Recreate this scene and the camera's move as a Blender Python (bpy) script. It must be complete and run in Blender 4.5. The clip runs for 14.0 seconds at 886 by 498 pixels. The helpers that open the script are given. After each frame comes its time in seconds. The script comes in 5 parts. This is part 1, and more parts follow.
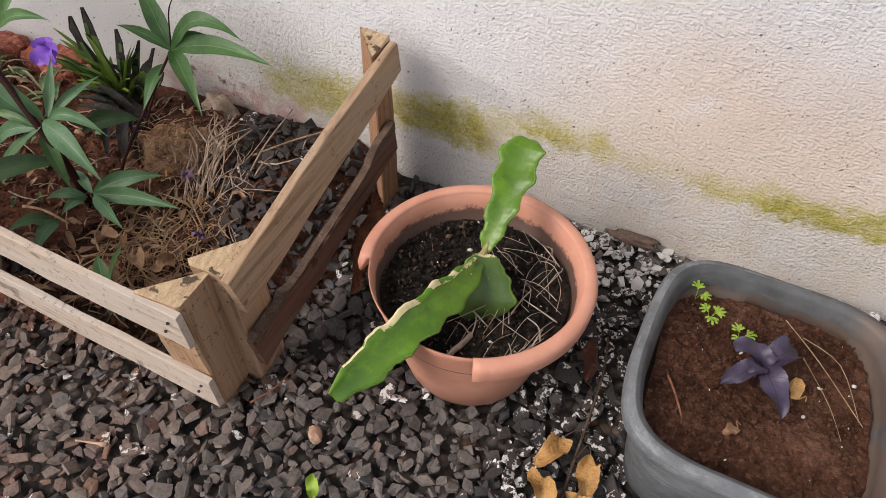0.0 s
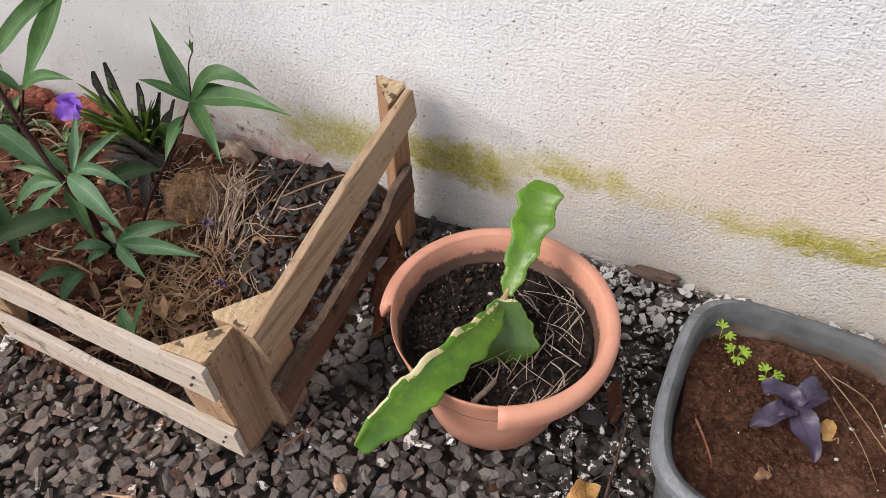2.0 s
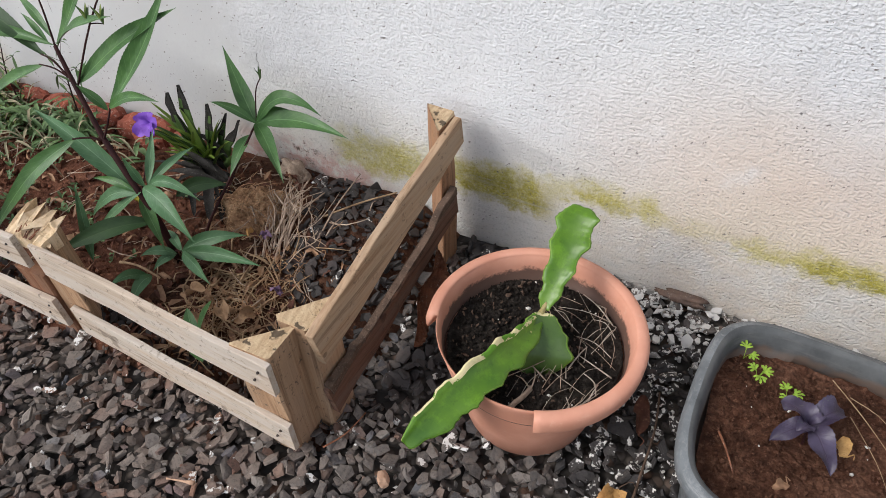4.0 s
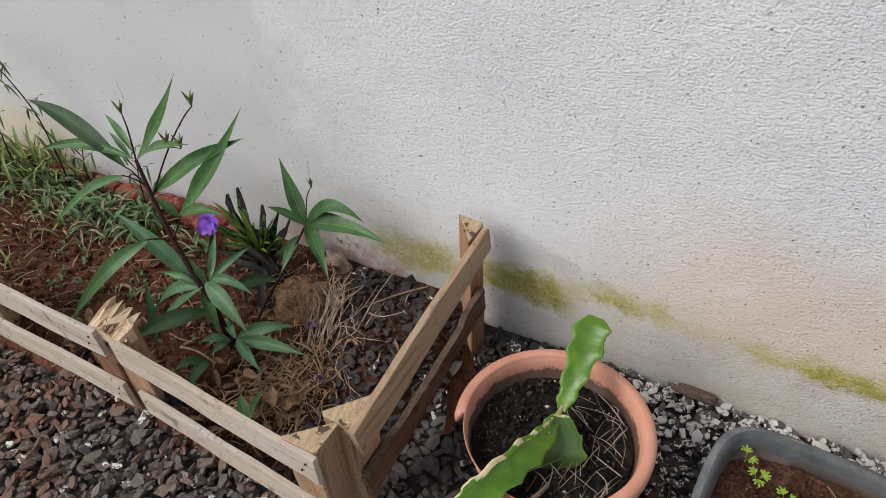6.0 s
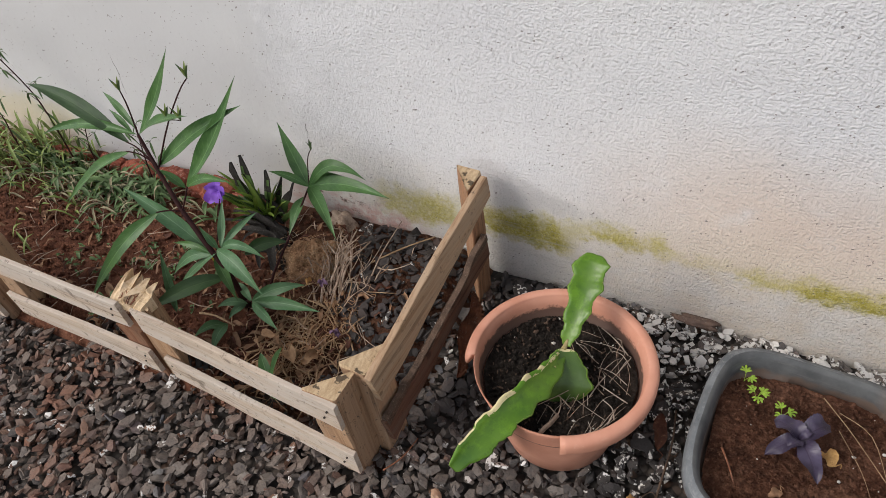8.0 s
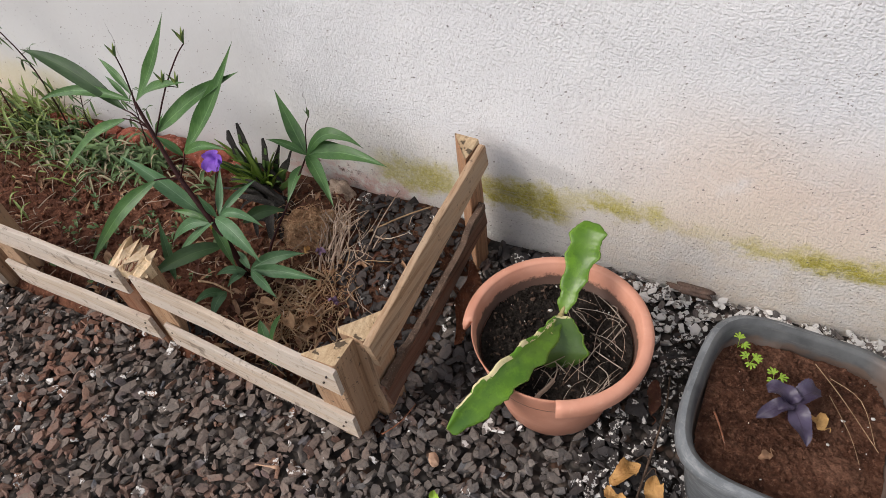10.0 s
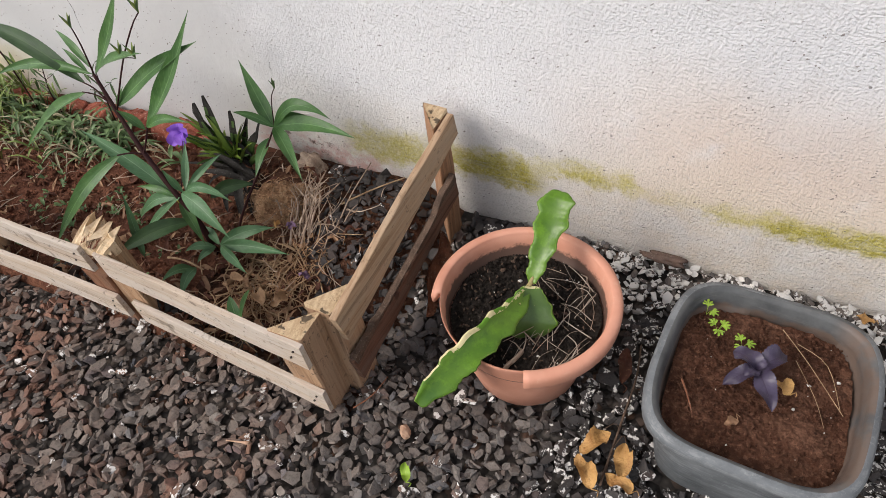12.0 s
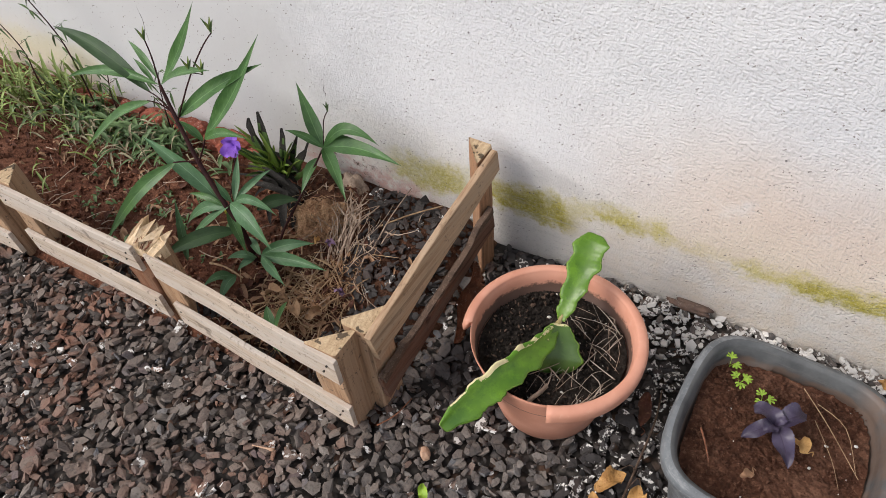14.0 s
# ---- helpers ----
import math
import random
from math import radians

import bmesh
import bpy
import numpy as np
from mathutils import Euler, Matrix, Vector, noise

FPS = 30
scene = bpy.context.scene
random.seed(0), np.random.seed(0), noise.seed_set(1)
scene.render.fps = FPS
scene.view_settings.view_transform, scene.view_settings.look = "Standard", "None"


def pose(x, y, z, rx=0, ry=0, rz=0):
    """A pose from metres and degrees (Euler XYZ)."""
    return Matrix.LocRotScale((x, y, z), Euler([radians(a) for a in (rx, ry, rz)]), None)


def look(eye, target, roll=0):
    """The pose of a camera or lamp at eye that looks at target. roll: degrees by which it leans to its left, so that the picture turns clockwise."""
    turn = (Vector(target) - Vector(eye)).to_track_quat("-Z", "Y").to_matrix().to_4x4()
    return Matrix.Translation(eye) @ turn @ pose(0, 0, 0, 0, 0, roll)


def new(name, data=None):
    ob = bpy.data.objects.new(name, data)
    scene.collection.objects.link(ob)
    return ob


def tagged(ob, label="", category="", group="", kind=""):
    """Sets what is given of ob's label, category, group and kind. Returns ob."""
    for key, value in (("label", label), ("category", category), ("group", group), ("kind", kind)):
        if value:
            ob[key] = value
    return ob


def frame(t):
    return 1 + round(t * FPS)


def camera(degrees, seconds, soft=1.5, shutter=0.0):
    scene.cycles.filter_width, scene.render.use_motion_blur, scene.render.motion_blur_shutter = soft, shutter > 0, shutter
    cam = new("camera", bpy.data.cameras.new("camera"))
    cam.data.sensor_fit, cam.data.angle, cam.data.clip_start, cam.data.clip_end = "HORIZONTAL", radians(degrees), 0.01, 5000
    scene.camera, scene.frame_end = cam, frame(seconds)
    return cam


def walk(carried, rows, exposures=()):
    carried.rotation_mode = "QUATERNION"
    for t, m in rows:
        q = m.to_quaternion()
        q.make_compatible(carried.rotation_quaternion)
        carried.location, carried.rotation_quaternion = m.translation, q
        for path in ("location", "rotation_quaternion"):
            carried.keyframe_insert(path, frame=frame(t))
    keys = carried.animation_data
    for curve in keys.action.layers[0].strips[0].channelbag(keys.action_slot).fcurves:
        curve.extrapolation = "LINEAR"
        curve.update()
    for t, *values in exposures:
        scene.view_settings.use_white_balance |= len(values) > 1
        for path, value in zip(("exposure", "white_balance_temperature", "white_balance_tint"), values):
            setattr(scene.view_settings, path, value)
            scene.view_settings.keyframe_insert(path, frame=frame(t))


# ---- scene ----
cam = camera(67.0, 14.0, soft=0.4)
PATH = [
    (0, (0.496, -0.316, 0.95), (0.01, 0.884, -0.575), 1.0),
    (0.5, (0.474, -0.253, 0.893), (-0.01, 0.942, -0.636), 0.4),
    (1, (0.466, -0.256, 0.902), (-0.069, 0.972, -0.584), -1.2),
    (1.5, (0.459, -0.267, 0.917), (-0.08, 0.972, -0.558), -0.1),
    (2, (0.48, -0.302, 0.972), (-0.066, 0.935, -0.502), -1.8),
    (2.5, (0.495, -0.337, 1.004), (-0.073, 0.895, -0.466), -2.1),
    (3, (0.485, -0.349, 1.029), (-0.094, 0.891, -0.43), -2.1),
    (3.2, (0.489, -0.355, 1.025), (-0.115, 0.887, -0.421), -2.2),
    (5.3, (0.473, -0.374, 1.085), (-0.195, 0.865, -0.336), -2.6),
    (5.5, (0.474, -0.368, 1.12), (-0.212, 0.869, -0.293), -2.9),
    (6, (0.503, -0.39, 1.194), (-0.261, 0.903, -0.127), -3.7),
    (6.5, (0.541, -0.431, 1.211), (-0.225, 0.804, -0.163), -5.0),
    (7, (0.559, -0.445, 1.223), (-0.234, 0.792, -0.134), -7.1),
    (7.5, (0.538, -0.445, 1.211), (-0.242, 0.776, -0.168), -7.0),
    (8, (0.535, -0.411, 1.213), (-0.222, 0.78, -0.205), -9.2),
    (8.5, (0.533, -0.392, 1.202), (-0.201, 0.743, -0.273), -9.4),
    (10.8, (0.539, -0.436, 1.215), (-0.181, 0.709, -0.258), -8.9),
    (11, (0.539, -0.428, 1.211), (-0.171, 0.709, -0.273), -8.9),
    (11.5, (0.563, -0.412, 1.202), (-0.141, 0.713, -0.294), -9.9),
    (12, (0.57, -0.4, 1.192), (-0.111, 0.697, -0.335), -9.5),
    (12.5, (0.554, -0.405, 1.213), (-0.157, 0.687, -0.304), -9.0),
    (13, (0.541, -0.428, 1.218), (-0.199, 0.679, -0.275), -8.6),
    (13.5, (0.536, -0.434, 1.206), (-0.172, 0.691, -0.288), -7.3),
    (14, (0.554, -0.43, 1.241), (-0.197, 0.686, -0.239), -6.1),
]
STOPS = [(0, 0.86, 6750, 15), (0.5, 1.21, 6700, 14), (1.5, 1.08, 6650, 13), (2.5, 1.01, 6500, 12), (3.2, 0.96, 6320, 11), (5.5, 0.89, 6400, 10), (6, 0.62, 6430, 10), (6.5, 0.56, 6430, 10), (8.5, 0.74, 6620, 12), (11, 0.89, 6630, 13), (12.5, 0.94, 6650, 12), (14, 0.93, 6550, 12)]
walk(cam, [(t, look(eye, target, roll)) for t, eye, target, roll in PATH], STOPS)


# ---- light ----
world = bpy.data.worlds.new("overcast_sky")
scene.world = world
world.use_nodes = True
wt = world.node_tree
sky = wt.nodes.new("ShaderNodeTexSky")
sky.sky_type, sky.sun_disc = "NISHITA", False
sky.sun_elevation, sky.sun_rotation = radians(42), radians(222)
hazy = wt.nodes.new("ShaderNodeHueSaturation")
hazy.inputs["Saturation"].default_value = 0.35
wt.links.new(sky.outputs[0], hazy.inputs["Color"])
wt.links.new(hazy.outputs[0], wt.nodes["Background"].inputs["Color"])
wt.nodes["Background"].inputs["Strength"].default_value = 0.12
sun = new("sun", bpy.data.lights.new("sun", "SUN"))
sun.data.energy, sun.data.angle, sun.data.color = 1.35, radians(26), (1.0, 0.95, 0.88)
sun.matrix_world = look((-2.5, -2.8, 3.4), (0, 0, 0))

# ---- materials ----


class Mat:
    """A small builder of node materials."""

    def __init__(self, name, rough=0.8, metal=0.0, spec=0.5):
        self.m = bpy.data.materials.new(name)
        self.m.use_nodes = True
        self.t = self.m.node_tree
        self.b = self.t.nodes["Principled BSDF"]
        self.b.inputs["Roughness"].default_value = rough
        self.b.inputs["Metallic"].default_value = metal
        self.b.inputs["Specular IOR Level"].default_value = spec
        self.geo = self.t.nodes.new("ShaderNodeNewGeometry")
        self.pos = self.geo.outputs["Position"]

    def put(self, socket, v):
        if isinstance(v, bpy.types.NodeSocket):
            self.t.links.new(v, socket)
        elif isinstance(v, tuple) and len(v) == 3 and socket.type == "RGBA":
            socket.default_value = (*v, 1)
        else:
            socket.default_value = v

    def node(self, kind, **ins):
        n = self.t.nodes.new(kind)
        for k, v in ins.items():
            self.put(n.inputs[k.replace("_", " ")], v)
        return n

    def scaled(self, s, vec=None):
        n = self.t.nodes.new("ShaderNodeVectorMath")
        n.operation = "MULTIPLY"
        self.put(n.inputs[0], vec or self.pos)
        n.inputs[1].default_value = s
        return n.outputs[0]

    def noise(self, scale, detail=3.0, rough=0.55, vec=None, dist=0.0):
        n = self.node("ShaderNodeTexNoise", Scale=scale, Detail=detail, Roughness=rough, Distortion=dist, Vector=vec or self.pos)
        return n.outputs["Fac"]

    def cells(self, scale, vec=None, out="Distance"):
        return self.node("ShaderNodeTexVoronoi", Scale=scale, Vector=vec or self.pos).outputs[out]

    def step(self, v, a, b):
        """0 below a, 1 above b, smooth between; a may be above b."""
        n = self.t.nodes.new("ShaderNodeMapRange")
        n.interpolation_type = "SMOOTHSTEP"
        lo, hi, flip = (a, b, False) if a < b else (b, a, True)
        self.put(n.inputs["Value"], v)
        n.inputs["From Min"].default_value, n.inputs["From Max"].default_value = lo, hi
        if flip:
            n.inputs["To Min"].default_value, n.inputs["To Max"].default_value = 1, 0
        return n.outputs[0]

    def calc(self, op, a, b=0.0):
        n = self.t.nodes.new("ShaderNodeMath")
        n.operation = op
        self.put(n.inputs[0], a)
        self.put(n.inputs[1], b)
        return n.outputs[0]

    def mul(self, *vs):
        out = vs[0]
        for v in vs[1:]:
            out = self.calc("MULTIPLY", out, v)
        return out

    def axes(self):
        n = self.node("ShaderNodeSeparateXYZ", Vector=self.pos)
        return n.outputs[0], n.outputs[1], n.outputs[2]

    def mix(self, fac, a, b):
        n = self.t.nodes.new("ShaderNodeMix")
        n.data_type = "RGBA"
        self.put(n.inputs[0], fac)
        self.put(n.inputs[6], a)
        self.put(n.inputs[7], b)
        return n.outputs[2]

    def ramp(self, v, *stops):
        n = self.t.nodes.new("ShaderNodeValToRGB")
        e = n.color_ramp.elements
        while len(e) < len(stops):
            e.new(0.5)
        for el, (p, c) in zip(e, stops):
            el.position, el.color = p, (*c, 1)
        self.put(n.inputs[0], v)
        return n.outputs[0]

    def bump(self, h, strength=0.5, dist=0.01, after=None):
        n = self.node("ShaderNodeBump", Strength=strength, Distance=dist, Height=h)
        if after is not None:
            self.put(n.inputs["Normal"], after)
        return n.outputs[0]

    def done(self, color, normal=None, rough=None):
        self.put(self.b.inputs["Base Color"], color)
        if normal is not None:
            self.put(self.b.inputs["Normal"], normal)
        if rough is not None:
            self.put(self.b.inputs["Roughness"], rough)
        return self.m


def stucco():
    k = Mat("painted_stucco", 0.9, spec=0.2)
    x, y, z = k.axes()
    warp = k.calc("SUBTRACT", k.noise(5, 4), 0.5)
    fine = k.calc("SUBTRACT", k.noise(28, 5, 0.65), 0.5)
    zz = k.calc("ADD", z, k.calc("ADD", k.mul(warp, 0.14), k.mul(fine, 0.05)))
    xx = k.calc("ADD", x, k.calc("ADD", k.mul(warp, 0.16), k.mul(fine, 0.08)))
    col = k.ramp(k.noise(2.2, 5), (0.3, (0.605, 0.602, 0.615)), (0.7, (0.675, 0.672, 0.675)))
    # smooth plaster to the left of an uneven seam, with a grey smear along it
    smooth = k.step(k.calc("ADD", x, k.calc("ADD", k.mul(warp, 0.30), k.mul(k.calc("SUBTRACT", k.noise(22, 6, 0.75), 0.5), 0.22))), -0.40, -0.56)
    col = k.mix(k.mul(smooth, 0.85), col, (0.50, 0.495, 0.49))
    smear = k.mul(k.step(xx, -0.64, -0.5), k.step(xx, -0.22, -0.42), k.step(z, 0.27, 0.42), k.step(k.noise(9, 4), 0.38, 0.62))
    col = k.mix(k.mul(smear, 0.45), col, (0.50, 0.50, 0.51))
    # tan water stain above the moss
    tan = k.mul(k.step(zz, 0.56, 0.3), k.step(xx, 0.1, 0.6), k.step(k.noise(7, 5), 0.2, 0.5))
    col = k.mix(k.mul(tan, 0.80), col, (0.585, 0.465, 0.375))
    tan2 = k.mul(k.step(zz, 0.33, 0.15), k.step(xx, -0.75, -0.35))
    col = k.mix(k.mul(tan2, 0.35), col, (0.70, 0.62, 0.46))
    tan3 = k.mul(k.step(zz, 0.3, 0.05), k.step(xx, -1.25, -1.55))
    col = k.mix(k.mul(tan3, 0.6), col, (0.66, 0.52, 0.36))
    # grey damp foot of the wall
    foot = k.mul(k.step(zz, 0.20, 0.12), k.step(xx, -0.2, 0.05))
    col = k.mix(k.mul(foot, k.step(k.noise(16, 5, 0.7), 0.2, 0.7), 0.65), col, (0.66, 0.65, 0.64))
    # shadow of the post and side board, painted as a grey band running down
    line = k.calc("ADD", z, k.calc("ADD", k.mul(x, 0.32), k.mul(fine, 0.05)))
    band = k.mul(k.step(line, 0.268, 0.295), k.step(line, 0.345, 0.318), k.step(xx, 0.05, 0.1), k.step(xx, 0.42, 0.2))
    col = k.mix(k.mul(band, k.step(k.noise(18, 5, 0.7), 0.25, 0.6), 0.5), col, (0.42, 0.41, 0.41))
    # moss in uneven patches along one damp line
    zm = k.calc("ADD", z, k.calc("ADD", k.mul(warp, 0.04), k.mul(fine, 0.10)))
    xm = k.calc("ADD", x, k.calc("ADD", k.mul(warp, 0.06), k.mul(fine, 0.08)))
    grain = k.step(k.noise(120, 5, 0.8), 0.30, 0.62)
    blot = k.step(k.noise(11, 5, 0.7), 0.24, 0.55)
    for x_a, x_b, z_a, z_b, much, deep in ((-0.27, -0.05, 0.095, 0.180, 0.75, 0.15), (-0.03, 0.235, 0.108, 0.194, 1.0, 0.8), (0.245, 0.43, 0.170, 0.206, 1.0, 0.5),
                                           (0.40, 0.56, 0.168, 0.185, 0.35, 0.0), (0.56, 0.68, 0.150, 0.176, 0.9, 0.4), (0.66, 2.2, 0.146, 0.190, 1.0, 0.8), (-2.4, -1.35, 0.10, 0.20, 0.15, 0.0)):
        inside = k.mul(k.step(xm, x_a - 0.03, x_a + 0.05), k.step(xm, x_b + 0.03, x_b - 0.05), k.step(zm, z_a - 0.015, z_a + 0.02), k.step(zm, z_b + 0.03, z_b - 0.03))
        tint = k.mul(inside, k.calc("ADD", 0.35, k.mul(blot, 0.65)), much)
        col = k.mix(k.mul(tint, 0.85), col, (0.58, 0.50, 0.10))
        col = k.mix(k.mul(tint, grain, 0.92), col, (0.30, 0.26, 0.030))
        if deep:
            col = k.mix(k.mul(tint, k.step(k.noise(32, 5, 0.7), 0.42, 0.62), deep * 0.7), col, (0.25, 0.22, 0.04))
    streak = k.mul(k.step(k.noise(1.0, 4, 0.65, k.scaled((5.0, 5.0, 60.0))), 0.50, 0.64), k.step(zz, 0.21, 0.13), k.step(x, -0.1, 0.1))
    col = k.mix(k.mul(streak, 0.35), col, (0.50, 0.485, 0.46))
    # old red paint near the ground
    red = k.mul(k.step(zz, 0.150, 0.075), k.step(xx, -0.62, -0.5), k.step(xx, -0.08, -0.20), k.step(k.noise(34, 5, 0.7), 0.35, 0.62))
    col = k.mix(k.mul(red, 0.8), col, (0.52, 0.29, 0.25))
    # peeling and dirt by the old stump
    peel = k.mul(k.step(zz, 0.17, 0.09), k.step(x, -0.52, -0.45), k.step(x, -0.22, -0.36), k.step(k.noise(42, 5, 0.8), 0.52, 0.64))
    col = k.mix(peel, col, (0.13, 0.09, 0.07))
    # dark pits
    jit = k.calc("SUBTRACT", k.noise(45, 3), 0.5)
    side = k.node("ShaderNodeCombineXYZ", X=k.calc("ADD", k.mul(x, 80.0), k.mul(jit, 2.0)), Z=k.calc("ADD", k.mul(z, 95.0), k.mul(jit, 2.0))).outputs[0]
    pit = k.mul(k.step(k.calc("ADD", k.cells(1.0, side), k.mul(jit, 0.3)), 0.16, 0.10), k.step(k.noise(17, 3), 0.42, 0.54))
    col = k.mix(k.mul(pit, 0.85), col, (0.17, 0.145, 0.13))
    pit2 = k.mul(k.step(k.cells(1.0, k.scaled((19.0, 0.0, 21.0))), 0.060, 0.038), k.step(k.noise(14, 2), 0.40, 0.48))
    col = k.mix(k.mul(pit2, 0.8), col, (0.13, 0.12, 0.115))
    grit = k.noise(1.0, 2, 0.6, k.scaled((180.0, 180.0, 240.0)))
    # shade in the hollows between the grains, painted into the colour
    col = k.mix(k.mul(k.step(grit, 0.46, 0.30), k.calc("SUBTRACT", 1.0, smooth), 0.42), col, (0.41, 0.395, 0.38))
    rough_h = k.calc("ADD", grit, k.mul(k.noise(105, 3), 0.35))
    amount = k.calc("ADD", k.calc("SUBTRACT", 1.0, k.mul(smooth, 0.85)), k.mul(k.step(z, 0.3, 0.12), 0.45))
    nrm = k.bump(k.mul(rough_h, amount), 1.0, 0.0033)
    nrm = k.bump(k.noise(6, 4), 0.25, 0.03, nrm)
    return k.done(col, nrm)


def wood(name, axis, light, dark, grey, grime=0.35):
    k = Mat(name, 0.82, spec=0.2)

    def along(f, l):
        s = [f, f, f]
        s[axis] = l
        return k.scaled(tuple(s))

    grain = k.noise(1.0, 6, 0.65, along(140.0, 2.2))
    broad = k.noise(1.0, 5, 0.65, along(34.0, 3.0))
    col = k.ramp(grain, (0.30, dark), (0.60, light))
    col = k.mix(k.mul(k.step(broad, 0.38, 0.62), 0.75), col, grey)
    streak = k.mul(k.step(k.noise(1.0, 4, 0.6, along(70.0, 1.6)), 0.56, 0.70), 0.75)
    col = k.mix(streak, col, tuple(c * 0.62 for c in dark))
    knots = k.mul(k.step(k.noise(19, 2), 0.67, 0.72), 0.6)
    col = k.mix(knots, col, tuple(c * 0.35 for c in dark))
    dirt = k.mul(k.step(k.noise(60, 5, 0.8), 0.56, 0.68), grime)
    col = k.mix(dirt, col, (0.06, 0.045, 0.035))
    nrm = k.bump(grain, 0.6, 0.004)
    nrm = k.bump(k.noise(28, 4), 0.3, 0.008, nrm)
    return k.done(col, nrm)


def gravel_stone(single):
    k = Mat("basalt_chip_single" if single else "basalt_chips", 0.9, spec=0.2)
    rnd = k.t.nodes.new("ShaderNodeObjectInfo").outputs["Random"] if single else k.geo.outputs["Random Per Island"]
    x, y, z = k.axes()
    col = k.ramp(rnd, (0.0, (0.090, 0.080, 0.074)), (0.25, (0.165, 0.135, 0.115)), (0.45, (0.120, 0.106, 0.098)), (0.62, (0.20, 0.160, 0.134)),
                 (0.74, (0.145, 0.124, 0.110)), (0.82, (0.22, 0.118, 0.078)), (0.88, (0.085, 0.092, 0.105)), (0.94, (0.205, 0.178, 0.155)))
    col = k.mix(k.mul(k.step(x, -0.15, 0.3), 0.5), col, k.ramp(rnd, (0.0, (0.060, 0.057, 0.056)), (0.5, (0.105, 0.098, 0.094)), (1.0, (0.145, 0.136, 0.130))))
    # rust-red dust in patches of the bed
    rust = k.mul(k.step(k.noise(3.2, 4), 0.40, 0.62), k.step(x, 0.05, -0.30), k.step(k.calc("FRACT", k.mul(rnd, 5.3)), 0.25, 0.6))
    col = k.mix(k.mul(rust, 0.82), col, (0.220, 0.096, 0.058))
    col = k.mix(k.mul(k.step(k.noise(60, 5, 0.75), 0.42, 0.7), 0.4), col, (0.205, 0.160, 0.130))
    col = k.mix(k.mul(k.step(k.noise(150, 4, 0.7), 0.52, 0.36), 0.4), col, (0.03, 0.026, 0.024))
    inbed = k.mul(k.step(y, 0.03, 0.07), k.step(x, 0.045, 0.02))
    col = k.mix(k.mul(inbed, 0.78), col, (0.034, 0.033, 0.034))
    # splashes of lime paint
    spot = k.noise(105, 3, 0.6)
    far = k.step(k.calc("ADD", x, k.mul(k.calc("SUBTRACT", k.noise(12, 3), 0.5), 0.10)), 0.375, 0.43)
    wallside = k.mul(k.step(y, 0.40, 0.5), k.step(x, 0.30, 0.40))
    heavy = k.calc("MAXIMUM", k.mul(wallside, k.step(k.calc("FRACT", k.mul(rnd, 3.7)), 0.25, 0.45), 0.30), k.mul(far, k.step(k.noise(9, 3), 0.30, 0.5), k.step(k.calc("FRACT", k.mul(rnd, 9.1)), 0.2, 0.5), 0.195))
    few = k.mul(k.step(k.calc("FRACT", k.mul(rnd, 7.31)), 0.945, 0.955), 0.21)
    spread = k.calc("MAXIMUM", heavy, few)
    lime = k.step(k.calc("ADD", spot, spread), 0.715, 0.745)
    coated = k.mul(wallside, k.step(k.calc("FRACT", k.mul(rnd, 3.7)), 0.50, 0.52), k.step(k.noise(50, 4, 0.7), 0.36, 0.42))
    lime = k.calc("MAXIMUM", lime, coated)
    # black chips by the tub, plus shade painted around and behind the pot
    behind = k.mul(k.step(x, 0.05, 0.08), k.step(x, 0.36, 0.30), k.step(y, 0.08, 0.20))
    black_and_shade = k.calc("MAXIMUM", k.mul(far, k.step(y, 0.54, 0.45), 0.72), k.mul(behind, 0.75))
    col = k.mix(black_and_shade, col, (0.028, 0.027, 0.029))
    col = k.mix(lime, col, (0.62, 0.60, 0.57))
    nrm = k.bump(k.noise(90, 5, 0.7), 0.6, 0.004)
    return k.done(col, nrm)


def earth(name, a, b, c, scale=1.0, crumbs=0.8):
    k = Mat(name, 0.95, spec=0.15)
    col = k.ramp(k.noise(9 * scale, 6, 0.7), (0.3, a), (0.5, b), (0.72, c))
    col = k.mix(k.mul(k.step(k.noise(70 * scale, 4, 0.7), 0.5, 0.72), 0.6), col, tuple(v * 1.6 for v in c))
    col = k.mix(k.mul(k.step(k.noise(45 * scale, 4, 0.7), 0.5, 0.3), 0.6), col, tuple(v * 0.4 for v in a))
    h = k.calc("ADD", k.noise(60 * scale, 6, 0.75), k.mul(k.noise(190 * scale, 3), 0.4))
    return k.done(col, k.bump(h, crumbs, 0.012))


def gravel_dust():
    """Fine chippings seen between the larger stones and far off."""
    k = Mat("fine_gravel", 0.9, spec=0.2)
    chip = k.node("ShaderNodeTexVoronoi", Scale=48.0, Vector=k.pos)
    tone = k.node("ShaderNodeSeparateXYZ", Vector=chip.outputs["Color"]).outputs[0]
    col = k.ramp(tone, (0.0, (0.045, 0.040, 0.037)), (0.5, (0.085, 0.073, 0.065)), (0.85, (0.125, 0.100, 0.084)), (1.0, (0.16, 0.085, 0.055)))
    col = k.mix(k.mul(k.step(chip.outputs["Distance"], 0.35, 0.6), 0.8), col, (0.02, 0.018, 0.016))
    return k.done(col, k.bump(k.calc("SUBTRACT", 1.0, chip.outputs["Distance"]), 0.8, 0.012))


